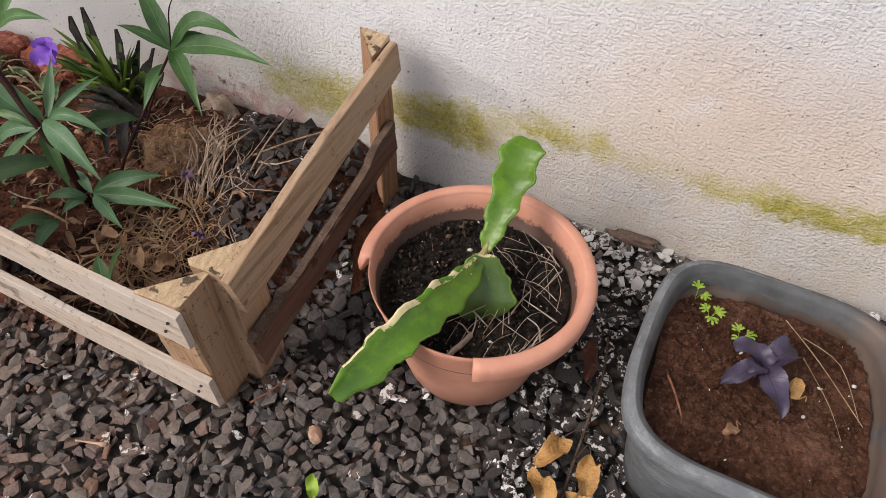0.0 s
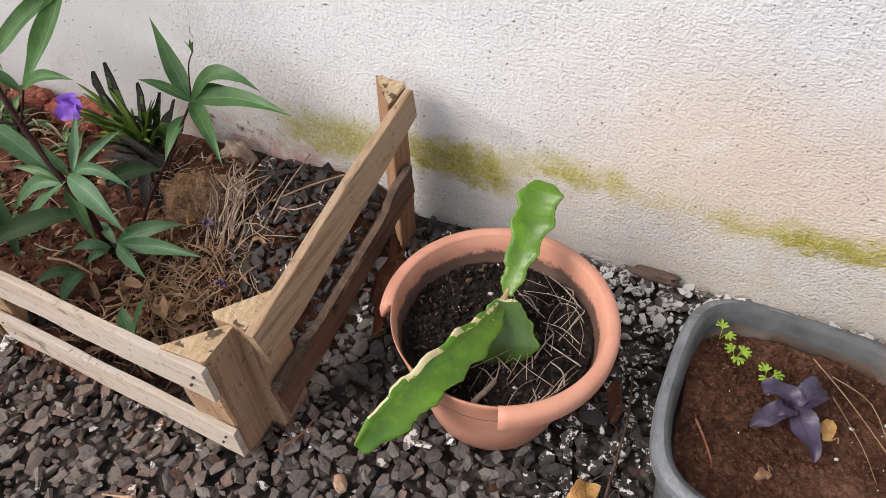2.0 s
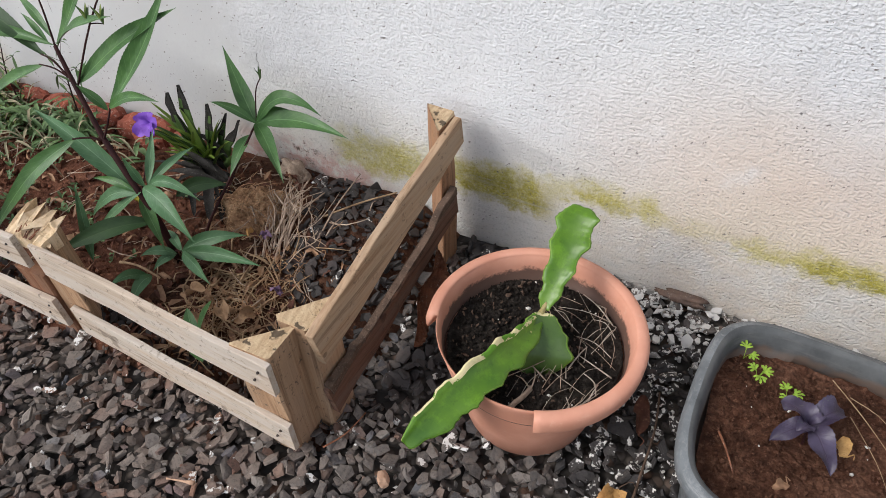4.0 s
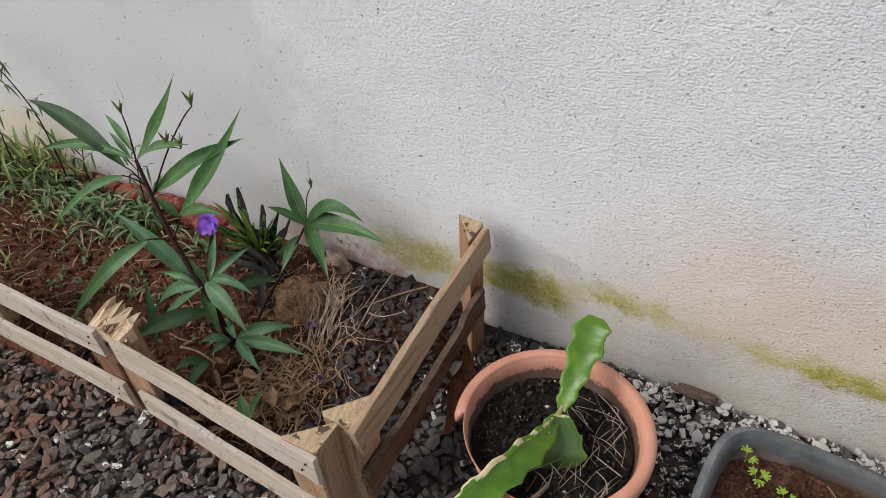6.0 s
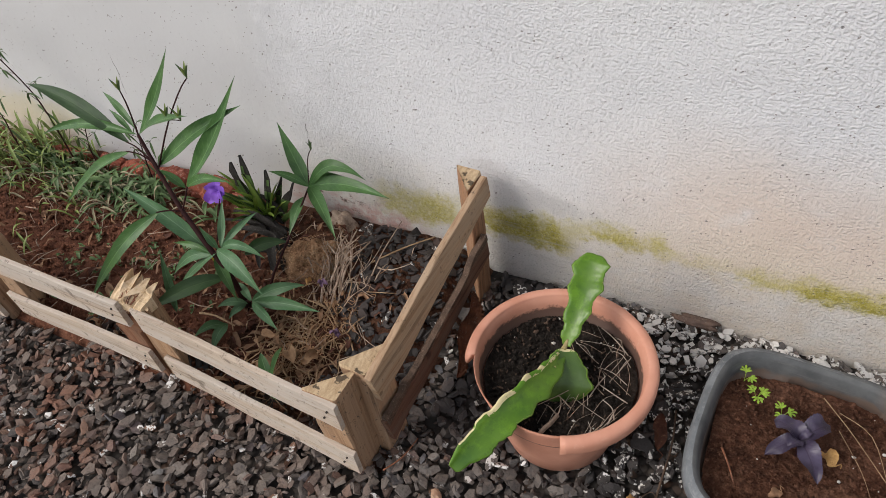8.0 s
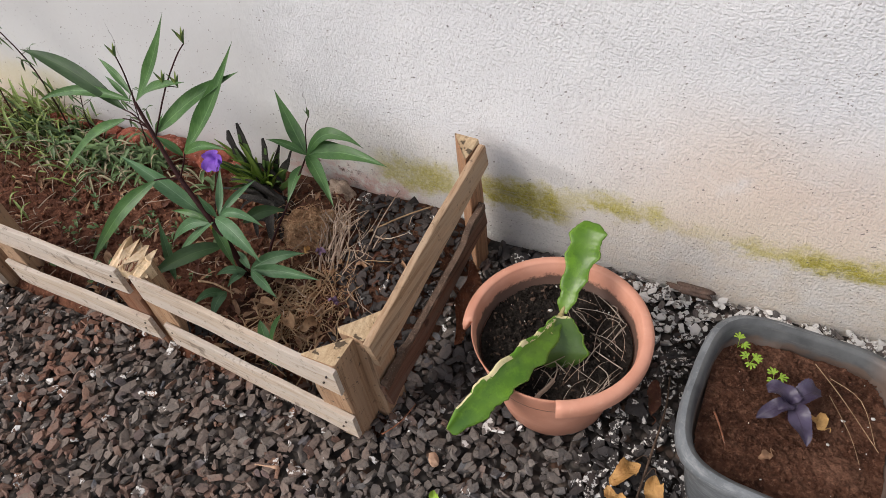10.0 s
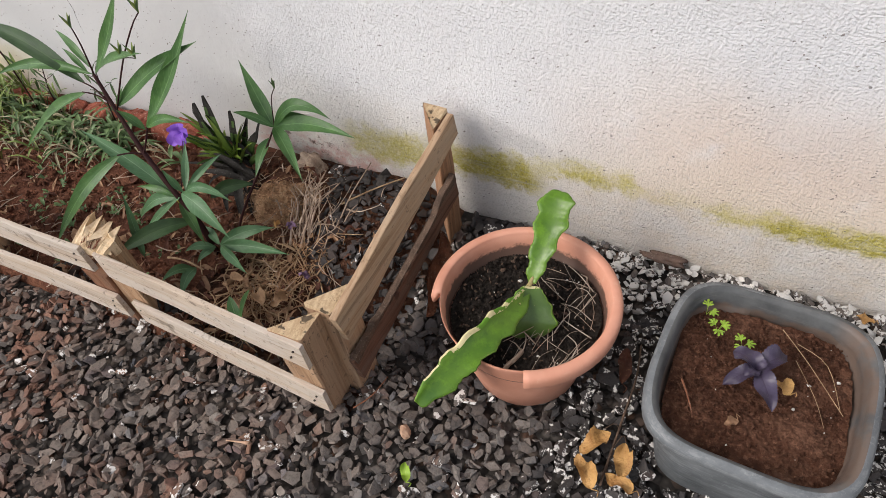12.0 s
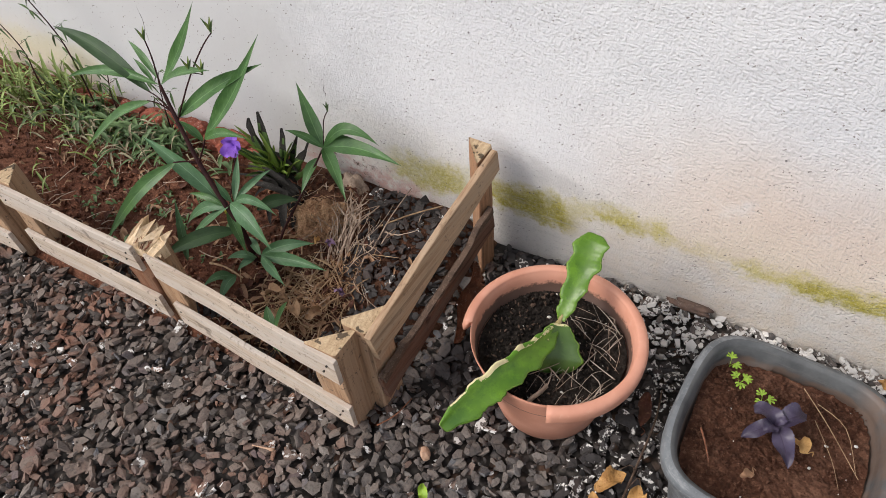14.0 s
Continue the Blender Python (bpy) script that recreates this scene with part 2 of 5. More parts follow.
def green(name, a, b, vein=None, gloss=0.45, spots=None):
    """Leaf skin: blotches, a pale midrib and slanting side veins laid out along the blade."""
    k = Mat(name, gloss, spec=0.4)
    rnd = k.geo.outputs["Random Per Island"]
    col = k.mix(k.step(k.noise(30, 4), 0.3, 0.7), a, b)
    col = k.mix(k.mul(rnd, 0.55), col, tuple(v * 0.55 for v in a))
    h = k.noise(130, 3)
    if vein:
        uv = k.node("ShaderNodeSeparateXYZ", Vector=k.t.nodes.new("ShaderNodeTexCoord").outputs["UV"])
        off = k.calc("ABSOLUTE", k.calc("SUBTRACT", uv.outputs[1], 0.5))
        rib = k.step(off, 0.035, 0.015)
        saw = k.calc("FRACT", k.calc("SUBTRACT", k.mul(uv.outputs[0], 13.0), k.mul(off, 4.0)))
        side = k.mul(k.step(k.calc("ABSOLUTE", k.calc("SUBTRACT", saw, 0.5)), 0.10, 0.03), 0.22)
        lines = k.calc("MAXIMUM", rib, side)
        col = k.mix(k.mul(lines, 0.5), col, vein)
        h = k.calc("ADD", k.mul(h, 0.4), k.mul(lines, -1.0))
    if spots:
        col = k.mix(k.mul(k.step(k.noise(75, 4, 0.7), 0.62, 0.7), 0.7), col, spots)
    return k.done(col, k.bump(h, 0.3, 0.003))


def plain(name, a, b, rough=0.7, scale=20, bump=0.3, spec=0.4, fleck=None):
    k = Mat(name, rough, spec=spec)
    col = k.mix(k.step(k.noise(scale, 5, 0.65), 0.3, 0.7), a, b)
    col = k.mix(k.mul(k.geo.outputs["Random Per Island"], 0.35), col, tuple(v * 0.6 for v in a))
    if fleck:
        col = k.mix(k.mul(k.step(k.noise(scale * 5, 4, 0.75), 0.56, 0.68), 0.7), col, fleck)
    return k.done(col, k.bump(k.noise(scale * 4, 4), bump, 0.004))


def mouldy(name, a, b):
    k = Mat(name, 0.85, spec=0.2)
    col = k.mix(k.step(k.noise(1.0, 5, 0.7, k.scaled((160.0, 45.0, 60.0))), 0.3, 0.7), a, b)
    col = k.mix(k.mul(k.step(k.noise(48, 4, 0.6), 0.55, 0.62), 0.85), col, (0.035, 0.026, 0.02))
    return k.done(col, k.bump(k.noise(120, 5, 0.7), 0.7, 0.005))


def scabbed(a, b):
    """Cactus edge with flat pale scabs."""
    k = Mat("scabbed_cactus_edge", 0.6, spec=0.3)
    scab = k.step(k.calc("ADD", k.noise(62, 4, 0.6), k.mul(k.calc("SUBTRACT", k.noise(14, 2), 0.5), 0.5)), 0.43, 0.47)
    return k.done(k.mix(scab, a, k.mix(k.noise(150, 3), b, tuple(v * 0.6 for v in b))), k.bump(scab, 0.5, 0.002))


def pot_plastic(inner=False):
    k = Mat("terracotta_plastic_inside" if inner else "terracotta_plastic", 0.55, spec=0.35)
    x, y, z = k.axes()
    col = k.mix(k.step(k.noise(14, 4), 0.3, 0.7), (0.52, 0.235, 0.155), (0.60, 0.295, 0.205))
    col = k.mix(k.mul(k.step(k.noise(80, 5, 0.75), 0.55, 0.75), 0.4), col, (0.60, 0.38, 0.28))
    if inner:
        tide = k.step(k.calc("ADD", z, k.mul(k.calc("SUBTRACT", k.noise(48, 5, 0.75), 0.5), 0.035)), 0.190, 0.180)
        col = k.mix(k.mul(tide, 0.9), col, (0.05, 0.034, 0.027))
    return k.done(col, k.bump(k.noise(60, 4), 0.12, 0.003))


def bucket_plastic(inner=False):
    k = Mat("weathered_black_plastic_inside" if inner else "weathered_black_plastic", 0.5, spec=0.4)
    x, y, z = k.axes()
    if inner:
        col = k.ramp(k.noise(16, 5, 0.65), (0.3, (0.045, 0.047, 0.049)), (0.7, (0.110, 0.113, 0.113)))
        col = k.mix(k.mul(k.step(k.noise(1.0, 5, 0.7, k.scaled((20.0, 20.0, 130.0))), 0.50, 0.66), 0.5), col, (0.12, 0.115, 0.11))
        tide = k.calc("ADD", z, k.mul(k.calc("SUBTRACT", k.noise(30, 4), 0.5), 0.03))
        mud = k.mul(k.calc("MAXIMUM", k.step(x, 0.80, 0.85), k.step(tide, 0.190, 0.178)), k.step(k.noise(26, 4), 0.25, 0.55), 0.75)
        col = k.mix(mud, col, (0.13, 0.085, 0.062))
    else:
        col = k.ramp(k.noise(16, 5, 0.65), (0.3, (0.070, 0.077, 0.083)), (0.7, (0.165, 0.176, 0.184)))
        scuff = k.step(k.noise(1.0, 5, 0.75, k.scaled((26.0, 26.0, 160.0))), 0.48, 0.66)
        col = k.mix(k.mul(scuff, 0.65), col, (0.22, 0.23, 0.235))
        col = k.mix(k.mul(k.step(k.noise(9, 4), 0.52, 0.66), 0.5), col, (0.040, 0.042, 0.045))
        col = k.mix(k.mul(k.step(k.noise(110, 4, 0.7), 0.58, 0.7), 0.5), col, (0.26, 0.265, 0.265))
    return k.done(col, k.bump(k.noise(70, 4), 0.2, 0.003), k.ramp(k.noise(30, 4), (0.3, (0.42,) * 3), (0.7, (0.66,) * 3)))


def cactus_skin(name, deep, light):
    k = Mat(name, 0.4, spec=0.45)
    col = k.ramp(k.noise(11, 4), (0.3, deep), (0.7, light))
    scab = k.step(k.noise(62, 4, 0.7), 0.69, 0.72)
    col = k.mix(k.mul(k.step(k.noise(34, 5, 0.7), 0.45, 0.7), 0.5), col, tuple(v * 1.5 for v in light))
    col = k.mix(k.mul(k.step(k.noise(90, 4, 0.7), 0.55, 0.7), 0.35), col, tuple(v * 0.55 for v in deep))
    col = k.mix(scab, col, (0.42, 0.36, 0.16))
    return k.done(col, k.bump(k.noise(22, 3, 0.5), 0.22, 0.006), k.ramp(k.noise(50, 4), (0.3, (0.30,) * 3), (0.7, (0.46,) * 3)))


POT = (0.3185, 0.2515)
BUCKET = (0.719, 0.233)
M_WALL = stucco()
M_FRONT = wood("pale_crate_wood", 0, (0.50, 0.41, 0.325), (0.40, 0.305, 0.23), (0.51, 0.455, 0.40), 0.6)
M_SIDE = wood("tan_crate_wood", 1, (0.42, 0.285, 0.180), (0.25, 0.152, 0.088), (0.37, 0.275, 0.190), 0.6)
M_DARK = wood("bark_edged_dark_wood", 1, (0.155, 0.078, 0.050), (0.078, 0.038, 0.026), (0.150, 0.096, 0.072), 0.6)
M_POST = wood("crate_post_wood", 2, (0.41, 0.255, 0.150), (0.20, 0.105, 0.056), (0.35, 0.235, 0.152), 0.9)
M_POSTRED = wood("red_brown_post_wood", 2, (0.23, 0.105, 0.055), (0.13, 0.055, 0.03), (0.20, 0.11, 0.07), 0.5)
M_POSTRUST = wood("orange_brown_post_wood", 2, (0.35, 0.185, 0.100), (0.18, 0.085, 0.046), (0.31, 0.19, 0.118), 0.7)
M_SPLINTER = wood("broken_pale_wood", 2, (0.66, 0.50, 0.32), (0.46, 0.31, 0.17), (0.60, 0.47, 0.33), 0.35)
M_CUT = mouldy("sawn_end_grain", (0.56, 0.42, 0.265), (0.38, 0.26, 0.15))
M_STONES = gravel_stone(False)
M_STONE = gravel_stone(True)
M_GROUND = gravel_dust()
M_REDSOIL = earth("red_garden_soil", (0.060, 0.024, 0.015), (0.130, 0.052, 0.031), (0.215, 0.098, 0.060))
M_HUMUS = earth("brown_humus", (0.030, 0.014, 0.009), (0.074, 0.034, 0.021), (0.15, 0.074, 0.044), 1.3)
M_POTSOIL = earth("dark_potting_soil", (0.010, 0.008, 0.007), (0.022, 0.018, 0.015), (0.055, 0.044, 0.036), 1.6, 1.0)
M_BUCKETSOIL = earth("red_brown_soil", (0.042, 0.018, 0.011), (0.108, 0.046, 0.027), (0.205, 0.105, 0.067), 1.5, 1.0)
M_POT = pot_plastic()
M_POTIN = pot_plastic(True)
M_BUCKET = bucket_plastic()
M_BUCKETIN = bucket_plastic(True)
M_CACTUS = cactus_skin("cactus_skin", (0.030, 0.092, 0.004), (0.094, 0.192, 0.007))
# duller skin of the short joint, its turned-away shade put into the colour
M_CACTUSDULL = cactus_skin("dull_shaded_cactus_skin", (0.030, 0.066, 0.012), (0.066, 0.118, 0.022))
M_LEAF = green("ruellia_leaf", (0.040, 0.104, 0.026), (0.076, 0.168, 0.044), (0.15, 0.27, 0.10))
M_LEAFPALE = green("ruellia_leaf_dull", (0.062, 0.142, 0.060), (0.100, 0.200, 0.090), (0.19, 0.30, 0.17), 0.5)
# darker copy of the ruellia leaf, with shade put into its colour
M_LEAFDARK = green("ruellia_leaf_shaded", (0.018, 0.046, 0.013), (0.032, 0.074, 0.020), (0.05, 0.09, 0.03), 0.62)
M_GRASS = green("grass_blades", (0.14, 0.20, 0.04), (0.28, 0.35, 0.10), None, 0.55)
M_WILT = green("wilted_petal", (0.13, 0.075, 0.135), (0.21, 0.125, 0.20), None, 0.7)
M_WEED = green("weed_leaves", (0.062, 0.115, 0.036), (0.130, 0.205, 0.075), None, 0.55)
M_STEM = plain("dark_purple_stem", (0.024, 0.008, 0.009), (0.044, 0.016, 0.014), 0.65, 20, 0.3, 0.12)
M_PETAL = green("violet_petal", (0.17, 0.055, 0.46), (0.30, 0.12, 0.64), (0.12, 0.03, 0.34), 0.6)
M_BASIL = green("purple_basil_leaf", (0.030, 0.020, 0.042), (0.078, 0.062, 0.108), (0.026, 0.010, 0.030), 0.42, (0.09, 0.10, 0.08))
M_SPROUT = green("bright_seedling_leaf", (0.20, 0.34, 0.025), (0.32, 0.47, 0.05), (0.34, 0.46, 0.10), 0.5)
M_CLUMP = green("spiky_clump_leaf", (0.042, 0.085, 0.020), (0.085, 0.15, 0.035), None, 0.5)
M_CLUMPNEW = green("young_clump_leaf", (0.17, 0.27, 0.035), (0.28, 0.38, 0.07), None, 0.5)
M_BROWNLEAF = plain("tan_dead_leaf", (0.38, 0.24, 0.135), (0.24, 0.14, 0.075), 0.75, 30, 0.7, 0.3, (0.14, 0.08, 0.045))
M_CHAR = plain("blackened_leaf_stub", (0.018, 0.016, 0.014), (0.042, 0.038, 0.034), 0.8, 40, 0.6, 0.2, (0.10, 0.094, 0.084))
M_CACTUSEDGE = plain("pale_cactus_margin", (0.085, 0.190, 0.016), (0.150, 0.260, 0.030), 0.5, 45, 0.4, 0.4, (0.38, 0.30, 0.13))
M_SCAB = scabbed((0.085, 0.20, 0.014), (0.70, 0.61, 0.34))
M_CORK = plain("corky_scar", (0.40, 0.32, 0.15), (0.27, 0.22, 0.09), 0.85, 60, 0.7)
M_STRAW = plain("dry_straw", (0.46, 0.32, 0.19), (0.20, 0.120, 0.068), 0.8, 40, 0.4, 0.25)
M_ROOT = plain("grey_dry_stems", (0.50, 0.385, 0.295), (0.22, 0.150, 0.108), 0.85, 60, 0.5, 0.2, (0.50, 0.41, 0.33))
M_HAY = plain("bleached_dry_grass", (0.34, 0.30, 0.19), (0.19, 0.165, 0.095), 0.8, 30)
M_FIBRE = plain("rusty_dry_fibre", (0.46, 0.27, 0.145), (0.22, 0.115, 0.058), 0.85, 30)
M_PALEROOT = plain("pale_dry_roots", (0.46, 0.40, 0.33), (0.24, 0.19, 0.15), 0.85, 60)
M_OLDLEAF = plain("dark_rotting_leaf", (0.120, 0.045, 0.026), (0.060, 0.024, 0.016), 0.75, 30, 0.7, 0.25, (0.20, 0.10, 0.06))
M_DEAD = plain("dead_brown_leaf", (0.36, 0.21, 0.115), (0.19, 0.10, 0.056), 0.7, 30, 0.5)
M_YELLOW = plain("dry_yellow_leaf", (0.56, 0.33, 0.12), (0.36, 0.18, 0.060), 0.6, 40, 0.9, 0.3, (0.16, 0.085, 0.035))
M_SPROUTDRY = plain("yellowing_leaf", (0.55, 0.45, 0.06), (0.40, 0.36, 0.05), 0.6, 40, 0.5)
M_BARK = plain("rusty_bark_strip", (0.30, 0.120, 0.065), (0.11, 0.050, 0.032), 0.85, 45, 1.0, 0.2, (0.34, 0.24, 0.18))
M_CRUMB = plain("bark_crumbs", (0.13, 0.085, 0.060), (0.06, 0.040, 0.030), 0.9, 60, 0.8, 0.2, (0.27, 0.20, 0.155))
M_SLAB = plain("dull_brick_fragment", (0.20, 0.13, 0.10), (0.13, 0.095, 0.08), 0.9, 40, 0.7, 0.2, (0.30, 0.24, 0.20))
M_TILE = plain("red_clay_edging", (0.36, 0.105, 0.065), (0.20, 0.070, 0.048), 0.9, 22, 0.9, 0.2, (0.52, 0.37, 0.31))
M_CLOD = earth("fibrous_clod", (0.13, 0.060, 0.033), (0.42, 0.245, 0.138), (0.58, 0.39, 0.235), 3.2, 1.0)
M_PERLITE = plain("white_grit", (0.62, 0.60, 0.56), (0.5, 0.47, 0.42), 0.8, 60)
M_PINKSTONE = plain("pale_pink_stone", (0.52, 0.33, 0.22), (0.42, 0.25, 0.16), 0.8, 60)
M_NAIL = plain("rusty_nail", (0.03, 0.025, 0.022), (0.06, 0.04, 0.03), 0.6, 80)

# ---- helpers for things ----
BASE = {}
V = Vector


def thing(name, at, label, category, group="", kind=""):
    """An Empty at the base of a thing, whose parts are built in world metres."""
    ob = new(name)
    ob.empty_display_size = 0.02
    ob.location = at
    BASE[ob] = V(at)
    return tagged(ob, label, category, group, kind)


def link(name, bm, mat, smooth=True):
    me = bpy.data.meshes.new(name)
    bm.to_mesh(me)
    bm.free()
    for p in me.polygons:
        p.use_smooth = smooth
    for m in mat if isinstance(mat, (list, tuple)) else [mat]:
        me.materials.append(m)
    return new(name, me)


def part(name, bm, mat, parent, label="", smooth=True):
    base = BASE.get(parent, V((0, 0, 0)))
    bmesh.ops.translate(bm, verts=bm.verts, vec=-base)
    ob = link(name, bm, mat, smooth)
    ob.parent = parent
    BASE[ob] = base
    return tagged(ob, label)


def whole(name, bm, mat, label="", category="", group="", kind="", smooth=True):
    return tagged(link(name, bm, mat, smooth), label, category, group, kind)


def frame_of(d, up=V((0, 0, 1))):
    d = d.normalized()
    s = d.cross(up)
    if s.length < 1e-3:
        s = d.cross(V((1, 0, 0)))
    s.normalize()
    return d, s, s.cross(d).normalized()


def loft(bm, rings, caps=True, closed=True):
    vs = [[bm.verts.new(p) for p in r] for r in rings]
    n = len(vs[0])
    for a, b in zip(vs, vs[1:]):
        for i in range(n if closed else n - 1):
            j = (i + 1) % n
            bm.faces.new((a[i], a[j], b[j], b[i]))
    if caps and closed:
        bm.faces.new(vs[0][::-1])
        bm.faces.new(vs[-1])
    return vs


def curve_points(ps, n):
    """n + 1 points on a smooth curve through ps."""
    ps = [V(p) for p in ps]
    out = []
    m = len(ps) - 1
    for i in range(n + 1):
        u = i / n * m
        k = min(int(u), m - 1)
        f = u - k
        p0, p1, p2, p3 = ps[max(k - 1, 0)], ps[k], ps[k + 1], ps[min(k + 2, m)]
        out.append(0.5 * ((2 * p1) + (p2 - p0) * f + (2 * p0 - 5 * p1 + 4 * p2 - p3) * f * f + (3 * p1 - p0 - 3 * p2 + p3) * f ** 3))
    return out


def tube(bm, ps, r0, r1, n=6, steps=None, lump=0.0):
    pts = curve_points(ps, steps or max(2, 4 * (len(ps) - 1)))
    rings = []
    for i, p in enumerate(pts):
        d = pts[min(i + 1, len(pts) - 1)] - pts[max(i - 1, 0)]
        _, s, u = frame_of(d)
        r = r0 + (r1 - r0) * i / (len(pts) - 1)
        r *= 1 + lump * random.uniform(-1, 1)
        rings.append([p + r * (math.cos(a) * s + math.sin(a) * u) for a in (2 * math.pi * k / n for k in range(n))])
    loft(bm, rings)


def blade(bm, ps, width, fold=0.25, steps=10, sharp=1.0, facing=None, wave=0.0, wide=0.42, mat_index=0, tooth=0.0):
    """A leaf along a curve through ps: widest at the fraction wide, folded along its midrib, edges a little wavy."""
    pts = curve_points(ps, steps)
    rows = []
    ph = random.uniform(0, 6)
    for i, p in enumerate(pts):
        u = i / steps
        d = pts[min(i + 1, steps)] - pts[max(i - 1, 0)]
        d, s, up = frame_of(d, facing or V((0, 0, 1)))
        shape = math.sin(math.pi * u ** (math.log(0.5) / math.log(wide))) ** sharp if 0 < u < 1 else 0
        w = max(width * 0.5 * shape, 0.0006)
        if tooth and i % 2:
            w *= 1 - tooth
        lift = fold * w + wave * w * math.sin(ph + 9 * u)
        drop = fold * w + wave * w * math.sin(ph + 2 + 8 * u)
        rows.append([p - s * w + up * lift, p - s * w * 0.5 + up * lift * 0.35, p, p + s * w * 0.5 + up * drop * 0.35, p + s * w + up * drop])
    uv = bm.loops.layers.uv.verify()
    vs = [[bm.verts.new(q) for q in r] for r in rows]
    for j, (a, b) in enumerate(zip(vs, vs[1:])):
        for i in range(4):
            f = bm.faces.new((a[i], a[i + 1], b[i + 1], b[i]))
            f.material_index = mat_index
            for loop, (du, dv) in zip(f.loops, ((j, i), (j, i + 1), (j + 1, i + 1), (j + 1, i))):
                loop[uv].uv = (du / steps, dv / 4)


def plank(bm, a, b, width, thick, out, steps=16, wear=0.0012, ragged=0.0, sag=0.0, taper=1.0):
    """A sawn board from a to b (the middle of its upper edge, front face), going down by width and back by thick along -out."""
    a, b, out = V(a), V(b), V(out).normalized()
    d = (b - a).normalized()
    down = d.cross(out).normalized()
    if down.z > 0:
        down = -down
    c = thick * 0.10
    rings = []
    s1, s2 = random.uniform(0, 50), random.uniform(0, 50)
    for i in range(steps + 1):
        u = i / steps
        p = a.lerp(b, u)
        j = [wear * noise.noise(V((u * 7, s1, k))) for k in range(4)]
        top = ragged * (noise.noise(V((u * 5, s2, 0))) + 0.6 * noise.noise(V((u * 19, s2, 3)))) + sag * 4 * u * (1 - u)
        bow = out * wear * 2 * noise.noise(V((u * 2.3, s2, 9)))
        e = 0.003 * noise.noise(V((s1, s2, 1))) if i in (0, steps) else 0
        q = []
        for dn, bk in ((0, c), (c, 0), (width - c, 0), (width, c), (width, thick - c), (width - c, thick), (c, thick), (0, thick - c)):
            dz = dn * (1 + (taper - 1) * u) + (top + j[0] if dn < width / 2 else j[1])
            q.append(p + down * dz - out * (bk + j[2]) + bow + d * e * (dn / width - 0.5))
        rings.append(q)
    loft(bm, rings)


def prism(bm, base, top, legs, wear=0.0015, chip=0.006, rise=0.0):
    """A three-cornered post: legs are its two sides from the right-angled corner; the top is sawn unevenly."""
    base, top = V(base), V(top)
    l1, l2 = V(legs[0]), V(legs[1])
    rings = []
    n = 7
    for i in range(n + 1):
        p = base.lerp(top, i / n)
        ring = []
        for q, inward in ((V((0, 0, 0)), (l1 + l2)), (l1, (l2 - l1)), (l2, (l1 - l2))):
            jit = V((random.uniform(-1, 1), random.uniform(-1, 1), 0)) * wear
            side = inward.normalized()
            ring.append((q + jit, side))
        pts = []
        order = [ring[0], ring[1], ring[2]]
        for k in range(3):
            q, _ = order[k]
            prv, nxt = order[k - 1][0], order[(k + 1) % 3][0]
            e = 0.0035
            for towards in (prv, nxt):
                z = random.uniform(-chip, chip) + (rise if k == 2 else 0) if i == n else 0
                pts.append(p + q + (towards - q).normalized() * e + V((0, 0, z)))
        rings.append(pts)
    loft(bm, rings)
    for f in bm.faces:
        f.normal_update()
        if abs(f.normal.z) > 0.75 and f.calc_center_median().z > base.z + 0.1:
            f.material_index = 1


def lump(bm, at, size, seed=0, rough=0.35, n=1):
    """An uneven small clod."""
    got = bmesh.ops.create_icosphere(bm, subdivisions=n, radius=1.0)["verts"]
    rot = Euler((seed * 1.3, seed * 2.1, seed * 0.7)).to_matrix()
    for v in got:
        k = 1 + rough * noise.noise(v.co * 1.7 + V((seed, seed * 0.3, 0))) * 2
        v.co = rot @ V((v.co.x * size[0] * k, v.co.y * size[1] * k, v.co.z * size[2] * k)) + V(at)


def ground_height(x, y):
    """The lie of the soil behind the crates."""
    h = 0.035 + 0.022 * noise.noise(V((x * 3.1, y * 3.1, 2))) + 0.012 * noise.noise(V((x * 11, y * 11, 5)))
    h += 0.035 * math.exp(-((x + 0.42) ** 2 + (y - 0.43) ** 2) / 0.012)
    h += 0.02 * math.exp(-((x + 0.1) ** 2) / 0.03) * max(0, (y - 0.2) / 0.4)
    return h


# ---- setting: wall, ground, bed ----
def box(bm, lo, hi):
    bmesh.ops.create_cube(bm, size=1.0, matrix=Matrix.LocRotScale([(a + b) / 2 for a, b in zip(lo, hi)], None, [b - a for a, b in zip(lo, hi)]))


bm = bmesh.new()
nx, nz = 220, 70
x0, x1, z1 = -5.0, 4.0, 2.6
cols = []
for i in range(nx + 1):
    x = x0 + (x1 - x0) * i / nx
    cols.append([bm.verts.new((x, 0.602 + 0.006 * noise.noise(V((x * 2.3, 0, z1 * j / nz * 2.3))) + 0.0025 * noise.noise(V((x * 9, 4, z1 * j / nz * 9))), -0.15 + (z1 + 0.15) * j / nz)) for j in range(nz + 1)])
for a, b in zip(cols, cols[1:]):
    for j in range(nz):
        bm.faces.new((a[j], b[j], b[j + 1], a[j + 1]))
box(bm, (x0, 0.613, -0.15), (x1, 0.78, z1 - 0.002))
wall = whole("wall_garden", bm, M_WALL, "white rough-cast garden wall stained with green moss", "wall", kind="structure")

